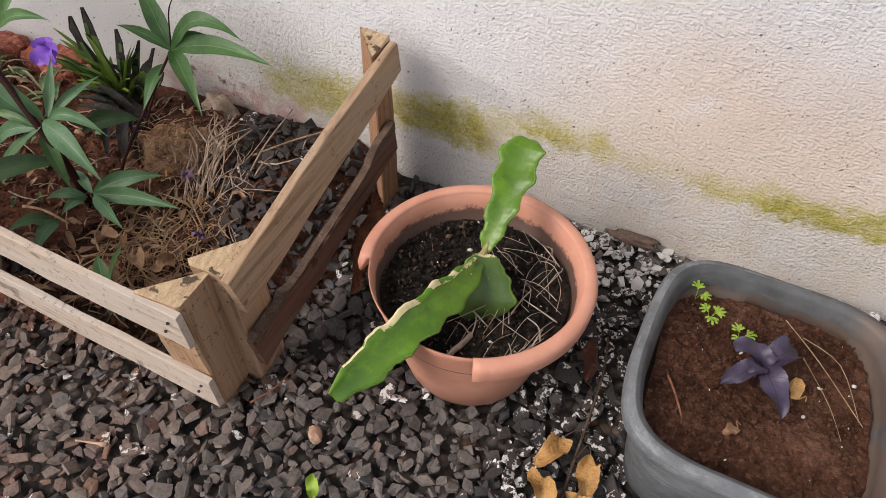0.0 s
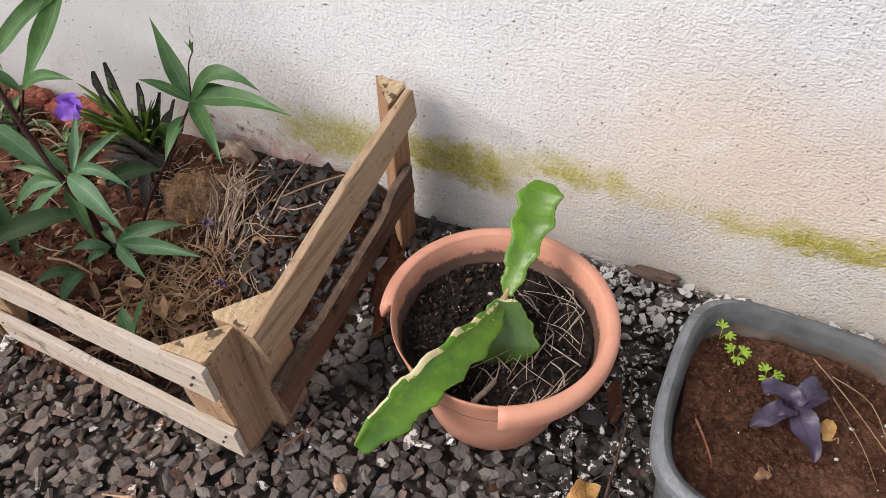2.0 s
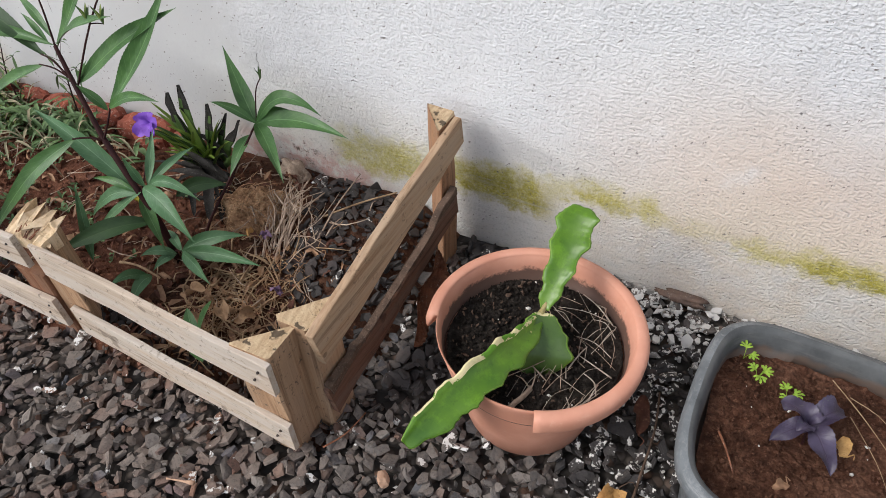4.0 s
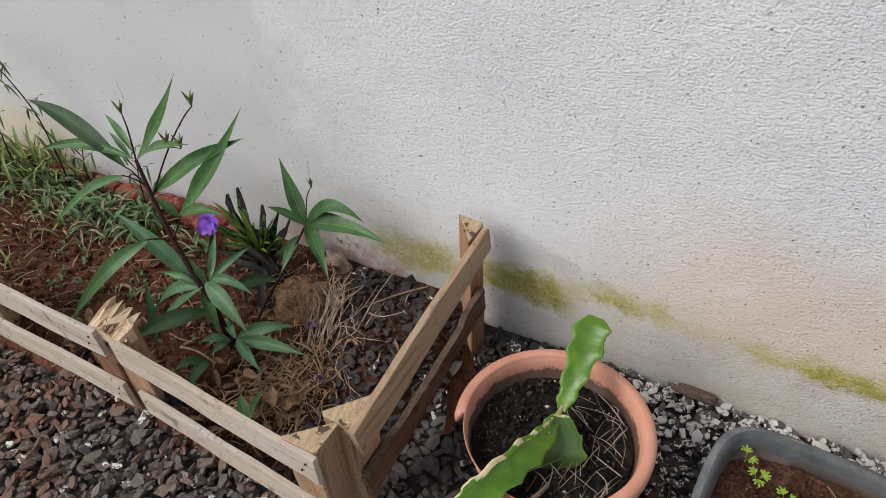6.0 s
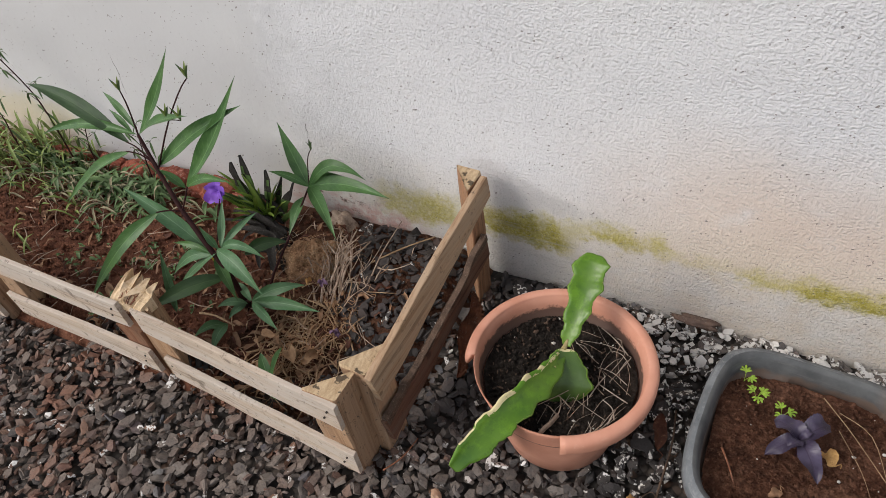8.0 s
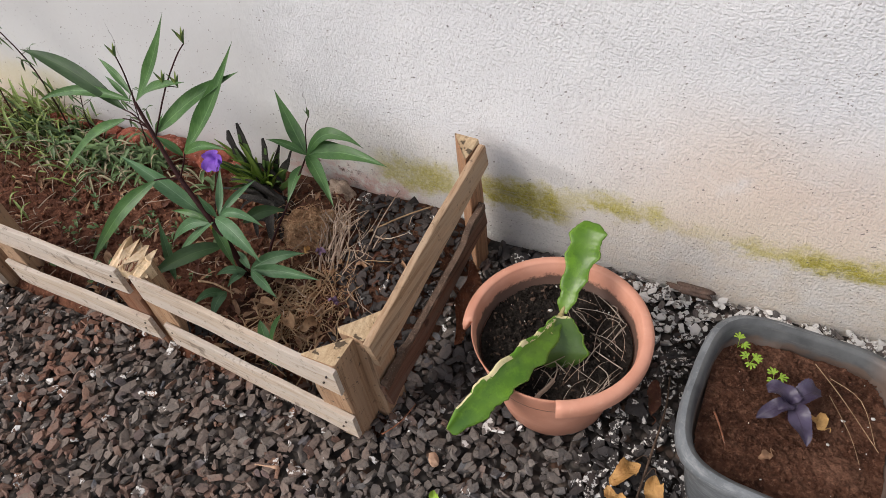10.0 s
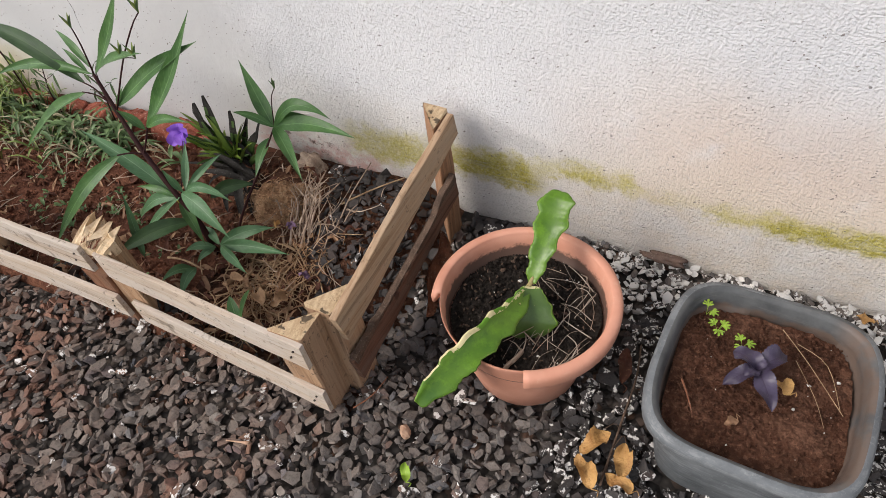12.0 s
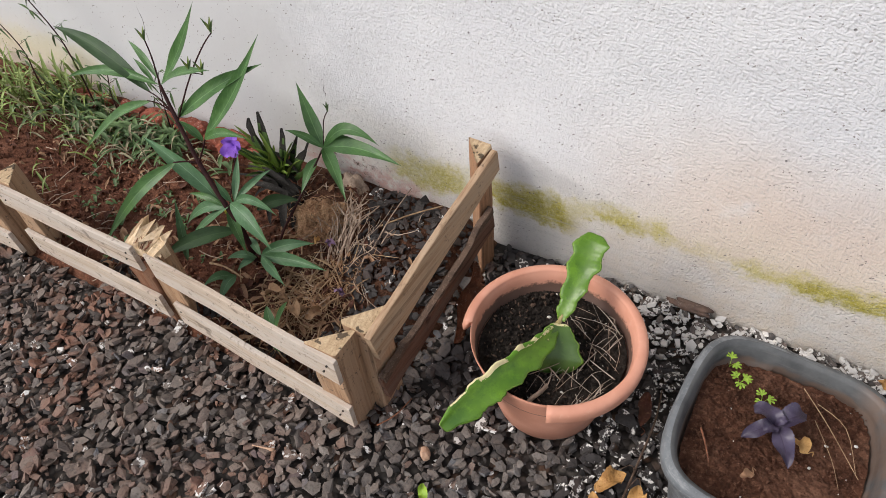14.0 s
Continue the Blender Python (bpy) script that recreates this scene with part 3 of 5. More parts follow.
for ps in ([(-1.036, 0.438), (-1.042, 0.40), (-1.038, 0.372), (-1.047, 0.322), (-1.050, 0.28)], [(-0.437, 0.325), (-0.441, 0.31), (-0.440, 0.30), (-0.446, 0.28)]):
    bm = bmesh.new()
    tube(bm, [(x + random.uniform(-0.004, 0.004), 0.6016, z) for x, z in ps], 0.0004, 0.0002, 4, 30, 0.5)
    ob = link("crack", bm, M_NAIL)
    ob.parent = wall

bm = bmesh.new()
bmesh.ops.create_grid(bm, x_segments=60, y_segments=60, size=1.0)
for v in bm.verts:
    u, w = v.co.x, v.co.y
    v.co = V((u * 2.2 + (u ** 9) * 60, w * 2.2 + (w ** 9) * 60, 0))
    near = max(abs(v.co.x), abs(v.co.y)) < 3
    v.co.z = -0.022 + (0.004 * noise.noise(v.co * 6) if near else 0)
ground = whole("ground", bm, M_GROUND, "dark gravel yard in front of the wall", "ground", kind="structure")

bm = bmesh.new()
nx, ny = 150, 44
rows = []
for i in range(nx + 1):
    x = -2.9 + 2.93 * i / nx
    rows.append([])
    for j in range(ny + 1):
        y = 0.022 + 0.578 * j / ny
        h = ground_height(x, y) - 0.012 * random.random() * 0.4
        edge = min(1.0, (0.03 - x) / 0.10, max(0.0, y - 0.022) / 0.05)
        rows[-1].append(bm.verts.new((x, y, -0.02 + (h + 0.02) * max(0.0, edge))))
for a, b in zip(rows, rows[1:]):
    for j in range(ny):
        bm.faces.new((a[j], b[j], b[j + 1], a[j + 1]))
for f in bm.faces:
    c = f.calc_center_median()
    f.material_index = 1 if c.x + 0.12 * noise.noise(c * 8) > -0.45 else 0
bed = whole("soil_bed", bm, [M_REDSOIL, M_HUMUS], "red garden soil bed between crate boards and wall", "soil", kind="structure")


# ---- crate panels ----
def front_panel(name, xl, xr, y_l, y_r, top_l, top_r, label, low_gap=0.162, w=0.073, broken=False, right_mat=None):
    mid = (xl + xr) / 2
    t = thing(name, (mid, (y_l + y_r) / 2, 0.0), label, "crate panel", "wooden crate panels")
    out = V((0, -1, 0))
    slats = []
    for k, dz in enumerate((0.0, low_gap)):
        bm = bmesh.new()
        plank(bm, (xl + 0.004 * k, y_l, top_l - dz), (xr, y_r, top_r - dz), w, 0.011, out)
        slats.append(part("slat", bm, M_FRONT, t, smooth=False))
    for x, y, top, sgn in ((xr - 0.003, y_r, top_r, -1), (xl + 0.004, y_l, top_l, 1)):
        bm = bmesh.new()
        split = sgn > 0 and broken
        if split:
            x -= 0.034
        tall = 0.0 if split else -0.11 if right_mat and sgn < 0 else 0.006
        prism(bm, (x, y + 0.0115, -0.015), (x, y + 0.0115, top + tall), ((0.072 * sgn, 0, 0), (0, 0.068, 0)), chip=0.006, rise=0.012 if split else 0.0)
        part("corner_post", bm, [right_mat or M_POST if sgn < 0 else M_POST, M_SPLINTER if split else M_POSTRED if right_mat and sgn < 0 else M_CUT], t, "triangular corner post with split top" if split else "triangular corner post with sawn top", smooth=False)
        if split:
            # one torn mass of pale wood with ridges along the grain and a ragged far end
            bm = bmesh.new()
            rings = []
            cols = 22
            reach = [0.050 + 0.020 * math.sin(1.1 * m + 0.4) + 0.016 * noise.noise(V((m * 0.9, 3.3, 0))) - (0.030 if 8 <= m <= 9 else 0) for m in range(cols)]
            for i in range(9):
                u = i / 8
                ring = []
                for m in range(cols):
                    w = m / (cols - 1)
                    qx = -0.552 + 0.088 * w + 0.004 * u
                    rise = 0.004 + 0.024 * u * (1 - 0.55 * w) + 0.0045 * noise.noise(V((m * 0.8, u * 1.5, 7))) - (0.006 if m in (8, 9, 15) else 0)
                    ring.append(V((qx, 0.032 + reach[m] * u, top + rise)))
                ring += [V((ring[-1].x, ring[-1].y, top - 0.02)), V((ring[0].x, ring[0].y, top - 0.02))]
                rings.append(ring)
            loft(bm, rings)
            part("splintered_top", bm, M_SPLINTER, t, "pale torn wood where the post has split", smooth=False)
            for k in range(16):
                bm = bmesh.new()
                q = V((random.uniform(-0.530, -0.482), random.uniform(0.030, 0.046), top + 0.006))
                tube(bm, [q, q + V((random.uniform(-0.006, 0.006), 0.010, 0.005)), q + V((random.uniform(-0.012, 0.012), random.uniform(0.014, 0.026), random.uniform(0.002, 0.012)))], random.uniform(0.0010, 0.0020), 0.0006, 4, 4, 0.3)
                part("splinter", bm, M_BARK if k % 3 else M_SPLINTER, t)
            x += 0.034
        for k in range(4):
            bm = bmesh.new()
            z = top - (0.02, 0.045, low_gap + 0.02, low_gap + 0.045)[k]
            bmesh.ops.create_uvsphere(bm, u_segments=8, v_segments=5, radius=0.0024, matrix=Matrix.Translation((x + sgn * (0.016 + 0.012 * (k % 2)), y - 0.0005, z)))
            part("nail", bm, M_NAIL, slats[k // 2])
    return t


front_panel("crate_panel", -0.494, 0.012, 0.026, -0.006, 0.260, 0.253, "pale wooden crate side with two slats standing on gravel", broken=True)
front_panel("crate_panel", -1.020, -0.526, 0.028, 0.021, 0.258, 0.268, "pale wooden crate side continuing the bed edge", right_mat=M_POSTRED)
front_panel("crate_panel", -1.62, -1.062, -0.012, 0.004, 0.235, 0.245, "pale wooden crate side at the end of the bed")

side = thing("crate_panel", (0.04, 0.3, 0.0), "tan wooden crate side with dark bark-edged lower board", "crate panel", "wooden crate panels")
bm = bmesh.new()
plank(bm, (0.049, 0.060, 0.265), (0.064, 0.538, 0.340), 0.085, 0.014, (1, -0.03, 0), sag=-0.007, taper=0.70)
part("slat", bm, M_SIDE, side, "tan sawn upper board", smooth=False)
bm = bmesh.new()
plank(bm, (0.052, 0.060, 0.126), (0.063, 0.512, 0.194), 0.080, 0.011, (1, -0.03, 0), 30, 0.002, 0.007, 0.024, 0.85)
low = part("slat", bm, M_DARK, side, "dark brown board with ragged bark edge", smooth=False)
bm = bmesh.new()
plank(bm, (0.0545, 0.064, 0.133), (0.0655, 0.508, 0.200), 0.024, 0.014, (1, -0.03, 0), 60, 0.003, 0.014, 0.024, 0.7)
part("bark_edge", bm, M_CRUMB, low, "ragged grey-brown bark along the upper edge", smooth=False)
bm = bmesh.new()
prism(bm, (0.0345, 0.068, -0.015), (0.0345, 0.068, 0.266), ((-0.058, 0, 0), (0, 0.072, 0)))
part("corner_post", bm, [M_POST, M_CUT], side, "triangular corner post with knot on top", smooth=False)
bm = bmesh.new()
prism(bm, (0.0465, 0.549, -0.015), (0.0465, 0.549, 0.341), ((-0.056, 0, 0), (0, -0.07, 0)))
part("corner_post", bm, [M_POSTRUST, M_CUT], side, "triangular corner post against the wall", smooth=False)


# ---- terracotta pot and cactus ----
def lathe(bm, profile, centre, a0=0.0, a1=2 * math.pi, n=72, wob=0.0):
    full = abs(a1 - a0 - 2 * math.pi) < 1e-6
    rings = []
    m = n if full else n + 1
    for i in range(m):
        a = a0 + (a1 - a0) * i / n
        k = 1.012 + wob * math.sin(2 * a + 0.6)
        rings.append([bm.verts.new((centre[0] + r * k * math.cos(a), centre[1] + r * k * math.sin(a), z)) for r, z in profile])
    for i in range(n if full else n):
        a, b = rings[i], rings[(i + 1) % m]
        for j in range(len(profile) - 1):
            bm.faces.new((a[j], b[j], b[j + 1], a[j + 1]))
    if not full:
        for r in (rings[0], rings[-1]):
            bm.faces.new(r)
    bmesh.ops.recalc_face_normals(bm, faces=bm.faces)


pot = thing("plant_pot", (POT[0], POT[1], 0.0), "terracotta-coloured plastic pot with a broken rim on gravel", "plant pot")
bm = bmesh.new()
lathe(bm, [(0.0, -0.004), (0.098, -0.004), (0.104, 0.0), (0.122, 0.08), (0.140, 0.165), (0.147, 0.200), (0.1505, 0.212), (0.1495, 0.2145)], POT, wob=0.006)
part("body", bm, M_POT, pot)
bm = bmesh.new()
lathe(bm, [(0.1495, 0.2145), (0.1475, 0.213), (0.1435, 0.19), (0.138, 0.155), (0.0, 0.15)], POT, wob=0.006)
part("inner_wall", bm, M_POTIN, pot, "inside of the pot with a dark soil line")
LIP = [(0.1472, 0.2115), (0.1478, 0.2155), (0.151, 0.2172), (0.157, 0.2176), (0.163, 0.2160), (0.1665, 0.212), (0.168, 0.206), (0.1675, 0.190), (0.166, 0.186), (0.163, 0.186), (0.1525, 0.203), (0.1515, 0.210), (0.1472, 0.2115)]
bm = bmesh.new()
lathe(bm, LIP[:-1] + [LIP[0]], POT, radians(-71), radians(197.5), 64, 0.006)
part("rim", bm, M_POT, pot, "rolled rim with a long piece broken away")

def soil_disc(bm, centre, inside, z, size, rough, n=64):
    """A bumpy sheet of soil, cut to a rounded outline given by inside(u, v)."""
    vs = {}
    for i in range(n + 1):
        for j in range(n + 1):
            u, v = -1 + 2 * i / n, -1 + 2 * j / n
            if inside(u, v):
                x, y = centre[0] + u * size[0], centre[1] + v * size[1]
                h = rough * (noise.noise(V((x * 14, y * 14, z))) + 0.7 * noise.noise(V((x * 45, y * 45, z))) + 0.5 * noise.noise(V((x * 120, y * 120, z))))
                vs[i, j] = bm.verts.new((x, y, z + h))
    for (i, j) in list(vs):
        q = [(i, j), (i + 1, j), (i + 1, j + 1), (i, j + 1)]
        if all(k in vs for k in q):
            bm.faces.new([vs[k] for k in q])


bm = bmesh.new()
soil_disc(bm, POT, lambda u, v: u * u + v * v <= 1.0, 0.167, (0.1385, 0.1385), 0.008, 100)
for k in range(900):
    a, r = random.uniform(0, 6.283), 0.130 * math.sqrt(random.random())
    s = random.uniform(0.0015, 0.0048)
    lump(bm, (POT[0] + r * math.cos(a), POT[1] + r * math.sin(a), 0.172), (s, s * random.uniform(0.6, 1), s * 0.8), k)
part("potting_soil", bm, M_POTSOIL, pot, "dark crumbly potting soil")
bm = bmesh.new()
for k in range(26):
    a, r = random.uniform(0, 6.283), 0.128 * math.sqrt(random.random())
    s = random.choice((0.0010, 0.0013, 0.0018, 0.0034))
    lump(bm, (POT[0] + r * math.cos(a), POT[1] + r * math.sin(a), 0.174), (s * 1.4, s, s * 0.8), k + 7)
part("white_grit", bm, M_PERLITE, pot, "white grit scattered on the soil")
tagged(bpy.data.objects["white_grit"], kind="stuff")

bm = bmesh.new()
for k in range(240):
    a, r = random.uniform(0, 6.283), 0.128 * math.sqrt(random.random())
    s = random.uniform(0.002, 0.006)
    lump(bm, (POT[0] + r * math.cos(a), POT[1] + r * math.sin(a), 0.174), (s, s * random.uniform(0.25, 0.6), s * 0.35), k * 1.7, 0.5)
bits = part("bark_litter", bm, M_CRUMB, pot, "brown bark bits in the potting soil", smooth=False)
tagged(bits, kind="stuff")

litter = thing("dry_root_litter", (0.40, 0.26, 0.17), "tangle of thin dry roots lying on the potting soil", "dry roots")
for k in range(54):
    bm = bmesh.new()
    a = random.uniform(-1.1, 1.3)
    c = V((POT[0] + 0.060 + random.uniform(-0.065, 0.060), POT[1] + 0.005 + random.uniform(-0.10, 0.10), 0.1755))
    L = random.uniform(0.012, 0.050)
    d = V((math.cos(a + 1.9), math.sin(a + 1.9), 0))
    s = V((-d.y, d.x, 0)) * random.uniform(-0.22, 0.22) * L
    pts = [c - d * L, c + s + V((0, 0, random.uniform(0.002, 0.014))), c + d * L]
    for p in pts:
        off = V((p.x - POT[0], p.y - POT[1], 0))
        if off.length > 0.130:
            p -= off * (1 - 0.130 / off.length)
    r = random.choice((0.0004, 0.0005, 0.0006, 0.0008, 0.0013))
    tube(bm, pts, r, r * 0.6, 5, 9)
    part("dry_root", bm, M_PALEROOT if k % 3 else M_ROOT, litter)
bm = bmesh.new()
plank(bm, (0.328, 0.118, 0.182), (0.345, 0.168, 0.180), 0.008, 0.004, (1, -0.4, 0.5), 6, 0.0012)
whole("wood_chip", bm, M_ROOT, "weathered splinter of wood lying on potting soil", "wood chip")


def winged(bm, axis, wing, scallops, spin, n=84, start=0.25, finish=0.3, twist=0.0, lens=(1, 1, 1), core=0.2, dip=0.12, scabs=(2, 2, 0), tip=0.10):
    """A three-winged cactus joint with scalloped edges along a curved axis."""
    pts = curve_points(axis, n)
    rings = []
    for i, p in enumerate(pts):
        u = i / n
        d = pts[min(i + 1, n)] - pts[max(i - 1, 0)]
        _, s, up = frame_of(d)
        env = min(1.0, (tip + u) / start) ** (0.7 if tip > 0.05 else 0.5) * min(1.0, (1.015 - u) / finish) ** 0.5
        ring = []
        rv = core * wing * env
        for w in range(3):
            a = spin + twist * u + w * 2 * math.pi / 3
            sc = 1 - dip * abs(math.sin(math.pi * (u * scallops + 0.35 * w))) ** 1.5 + 0.09 * noise.noise(V((u * 9, w * 3.1, wing * 90))) + 0.09 * noise.noise(V((u * 30, w * 3.1, wing * 50)))
            R = max(wing * lens[w] * env * sc, rv * 1.02)
            side = 0.05 * R * math.sin(u * 11 + w * 2)
            c0, c1 = math.cos(a), math.sin(a)
            r_dir, t_dir = c0 * s + c1 * up, -c1 * s + c0 * up
            th = min(0.0042, 0.4 * R) * min(1, env * 1.5)
            v = a - math.pi / 3
            ring.append(p + (math.cos(v) * s + math.sin(v) * up) * rv)
            for rr, tt in ((0.72 * R, 1.1 * th), (0.93 * R, 0.5 * th), (R, 0.0), (0.93 * R, -0.5 * th), (0.72 * R, -1.1 * th)):
                ring.append(p + r_dir * rr - t_dir * (tt + side * (rr / max(R, 1e-6)) ** 2))
        rings.append(ring[::-1])
    loft(bm, rings)
    bm.faces.ensure_lookup_table()
    for i in range(n * 18):
        low, u = 16 - i % 18, i / (18 * n)
        if low % 6 in (2, 3) and lens[low // 6] > 0.4:
            bm.faces[i].material_index = 1
        if low in (8, 9) and scabs[0] < u < scabs[1] or low == 7 and scabs[0] + 0.2 < u < scabs[1] or u < scabs[2]:
            bm.faces[i].material_index = 2
    bmesh.ops.recalc_face_normals(bm, faces=bm.faces)


cactus = thing("dragon_fruit_cactus", (0.340, 0.205, 0.17), "green winged dragon fruit cutting leaning out of the pot", "cactus")
bm = bmesh.new()
winged(bm, [(0.218, 0.006, 0.186), (0.247, 0.060, 0.213), (0.271, 0.108, 0.232), (0.293, 0.160, 0.236), (0.311, 0.212, 0.230), (0.319, 0.256, 0.224)], 0.038, 6, radians(-14), finish=0.45, lens=(1, 0.85, 0.9), core=0.2, dip=0.19, scabs=(0.12, 0.98, 0), tip=0.02)
part("joint_segment", bm, [M_CACTUS, M_CACTUSEDGE, M_SCAB], cactus, "long arched joint with scabbed edge")
bm = bmesh.new()
winged(bm, [(0.321, 0.268, 0.225), (0.329, 0.243, 0.208), (0.340, 0.205, 0.160)], 0.056, 1.4, radians(165), n=30, start=0.85, finish=0.3, core=0.2, scabs=(2, 2, 0.16))
part("joint_segment", bm, [M_CACTUSDULL, M_CACTUSEDGE, M_SCAB], cactus, "short dull joint rooted in the soil")
bm = bmesh.new()
winged(bm, [(0.322, 0.276, 0.226), (0.325, 0.300, 0.245), (0.327, 0.342, 0.270), (0.327, 0.385, 0.296), (0.329, 0.421, 0.318)], 0.0365, 4.6, radians(28), start=0.75, finish=0.12, lens=(1, 1, 0.26), core=0.22, dip=0.20)
part("joint_segment", bm, [M_CACTUS, M_CACTUSEDGE], cactus, "upright young joint with notched top")
bm = bmesh.new()
tube(bm, [(0.320, 0.266, 0.225), (0.321, 0.273, 0.228), (0.322, 0.284, 0.233)], 0.0052, 0.0040, 8, 6, 0.15)
part("scar", bm, M_CORK, cactus, "pale corky neck between the joints")


# ---- black tub with basil ----
def squircle(r0, r1, corner, a):
    """A point of a rounded oblong outline at the angle a."""
    p = 5.0 - 2.6 * corner
    c, s = math.cos(a), math.sin(a)
    k = (abs(c) ** p + abs(s) ** p) ** (-1 / p)
    return V((r0 * k * c, r1 * k * s, 0))


tub = thing("plant_tub", (BUCKET[0], BUCKET[1], 0.0), "weathered black plastic square tub standing on gravel", "plant pot")
RIM = [(0.152, 0.215), (0.1475, 0.2135), (0.1435, 0.207), (0.1415, 0.198), (0.1395, 0.194), (0.1392, 0.185), (0.135, 0.155), (0.0, 0.15)]
PROFILE = [(0.0, 0.0), (0.115, 0.0), (0.125, 0.006), (0.139, 0.11), (0.147, 0.168), (0.149, 0.180), (0.159, 0.185), (0.1640, 0.195), (0.1635, 0.206), (0.159, 0.213), (0.152, 0.215)]
def tub_shell(name, profile, mat, label):
    bm = bmesh.new()
    rings = []
    for i in range(112):
        a = 2 * math.pi * i / 112
        ring = []
        for r, z in profile:
            q = squircle(r, r * 1.045, 0.32, a)
            q = Matrix.Rotation(radians(-2.5), 3, "Z") @ q
            wave = z / 0.22 * (0.0025 * math.sin(3 * a + 1) + 0.0012 * noise.noise(V((math.cos(a) * 3, math.sin(a) * 3, 2))))
            ring.append(bm.verts.new((BUCKET[0] + q.x + wave, BUCKET[1] + q.y, z + 0.4 * wave)))
        rings.append(ring)
    for i in range(112):
        a, b = rings[i], rings[(i + 1) % 112]
        for j in range(len(profile) - 1):
            bm.faces.new((a[j], b[j], b[j + 1], a[j + 1]))
    bmesh.ops.remove_doubles(bm, verts=bm.verts, dist=1e-5)
    bmesh.ops.recalc_face_normals(bm, faces=bm.faces)
    part(name, bm, mat, tub, label)


tub_shell("body", PROFILE, M_BUCKET, "thick rolled rim, scuffed grey")
tub_shell("inner_wall", RIM, M_BUCKETIN, "dark inner wall with a muddy soil line")
bm = bmesh.new()
soil_disc(bm, BUCKET, lambda u, v: abs(u) ** 4.2 + abs(v) ** 4.2 <= 1, 0.170, (0.1365, 0.1425), 0.008, 120)
for k in range(1300):
    u, v = random.uniform(-0.9, 0.9), random.uniform(-0.9, 0.9)
    s = random.choice((0.0010, 0.0012, 0.0015, 0.002, 0.002, 0.0025, 0.003, 0.0045))
    lump(bm, (BUCKET[0] + u * 0.135, BUCKET[1] + v * 0.14, 0.173 + s * 0.3), (s, s * random.uniform(0.6, 1), s * 0.7), k)
part("soil", bm, M_BUCKETSOIL, tub, "crumbly red-brown soil", smooth=False)
bm = bmesh.new()
for k in range(16):
    u, v = random.uniform(-0.85, 0.85), random.uniform(-0.85, 0.85)
    s = random.choice((0.0009, 0.0012, 0.0016, 0.0030))
    lump(bm, (BUCKET[0] + u * 0.135, BUCKET[1] + v * 0.14, 0.177), (s * 1.3, s, s * 0.7), k + 3)
grit = part("grit", bm, M_PERLITE, tub, "pale grit in the soil")
tagged(grit, kind="stuff")

basil = thing("purple_basil", (0.708, 0.242, 0.173), "small dark purple basil seedling growing in red soil", "plant")
bm = bmesh.new()
tube(bm, [(0.712, 0.240, 0.168), (0.709, 0.241, 0.192), (0.707, 0.242, 0.214)], 0.0022, 0.0015, 6)
part("stem", bm, M_STEM, basil)
C = V((0.707, 0.242, 0.213))
for tip, w, z in (((0.745, 0.172), 0.048, -0.008), ((0.753, 0.294), 0.052, 0.002), ((0.661, 0.270), 0.056, 0.002), ((0.656, 0.199), 0.040, -0.013), ((0.688, 0.214), 0.034, 0.008), ((0.722, 0.258), 0.018, 0.014)):
    bm = bmesh.new()
    e = V((tip[0], tip[1], C.z + z))
    e = C.lerp(e, 0.84)
    blade(bm, [C, C.lerp(e, 0.3) + V((0, 0, 0.010)), C.lerp(e, 0.7) + V((0, 0, 0.009)), e], w * 0.70, 0.5, 36, 1.2, wave=0.55, wide=0.48, tooth=0.06)
    part("leaf", bm, M_BASIL, basil)

for at, n in (((0.617, 0.347, 0.178), 2), ((0.640, 0.318, 0.176), 4), ((0.682, 0.298, 0.176), 3)):
    sp = thing("parsley_seedling", at, "tiny bright green parsley seedling in the tub", "seedling", "parsley seedlings")
    for k in range(n):
        a = k * 2.2 + at[0] * 40
        tip = V(at) + V((0.007 * math.cos(a), 0.007 * math.sin(a), 0.018))
        bm = bmesh.new()
        tube(bm, [at, V(at).lerp(tip, 0.6) + V((0, 0, 0.004)), tip], 0.0005, 0.0004, 4, 3)
        stalk = part("stalk", bm, M_SPROUT, sp)
        bm = bmesh.new()
        for j in (-2, -1, 0, 1, 2):
            d = V((math.cos(a + 0.62 * j), math.sin(a + 0.62 * j), 0.12)) * (0.0135 - 0.0018 * abs(j))
            blade(bm, [tip - d * 0.15, tip + d * 0.5 + V((0, 0, 0.0012)), tip + d], 0.0046, 0.25, 12, 0.7, wide=0.66, wave=0.4, tooth=0.35)
        part("leaflet", bm, M_SPROUT, stalk)

for ps, r in (([(0.739, 0.356, 0.184), (0.785, 0.300, 0.186), (0.842, 0.230, 0.178)], 0.0009), ([(0.765, 0.340, 0.178), (0.812, 0.310, 0.182), (0.838, 0.236, 0.177)], 0.0007),
              ([(0.605, 0.209, 0.177), (0.619, 0.182, 0.180), (0.633, 0.153, 0.177)], 0.0020), ([(0.766, 0.304, 0.181), (0.800, 0.246, 0.180), (0.818, 0.200, 0.177)], 0.0006)):
    bm = bmesh.new()
    tube(bm, ps, r, r * 0.6, 5, 8)
    whole("dry_twig", bm, M_STRAW if r < 0.0015 else M_BARK, "thin dry twig lying on the tub soil" if r < 0.0015 else "short dark twig lying on the tub soil", "twig", "twigs in the tub")


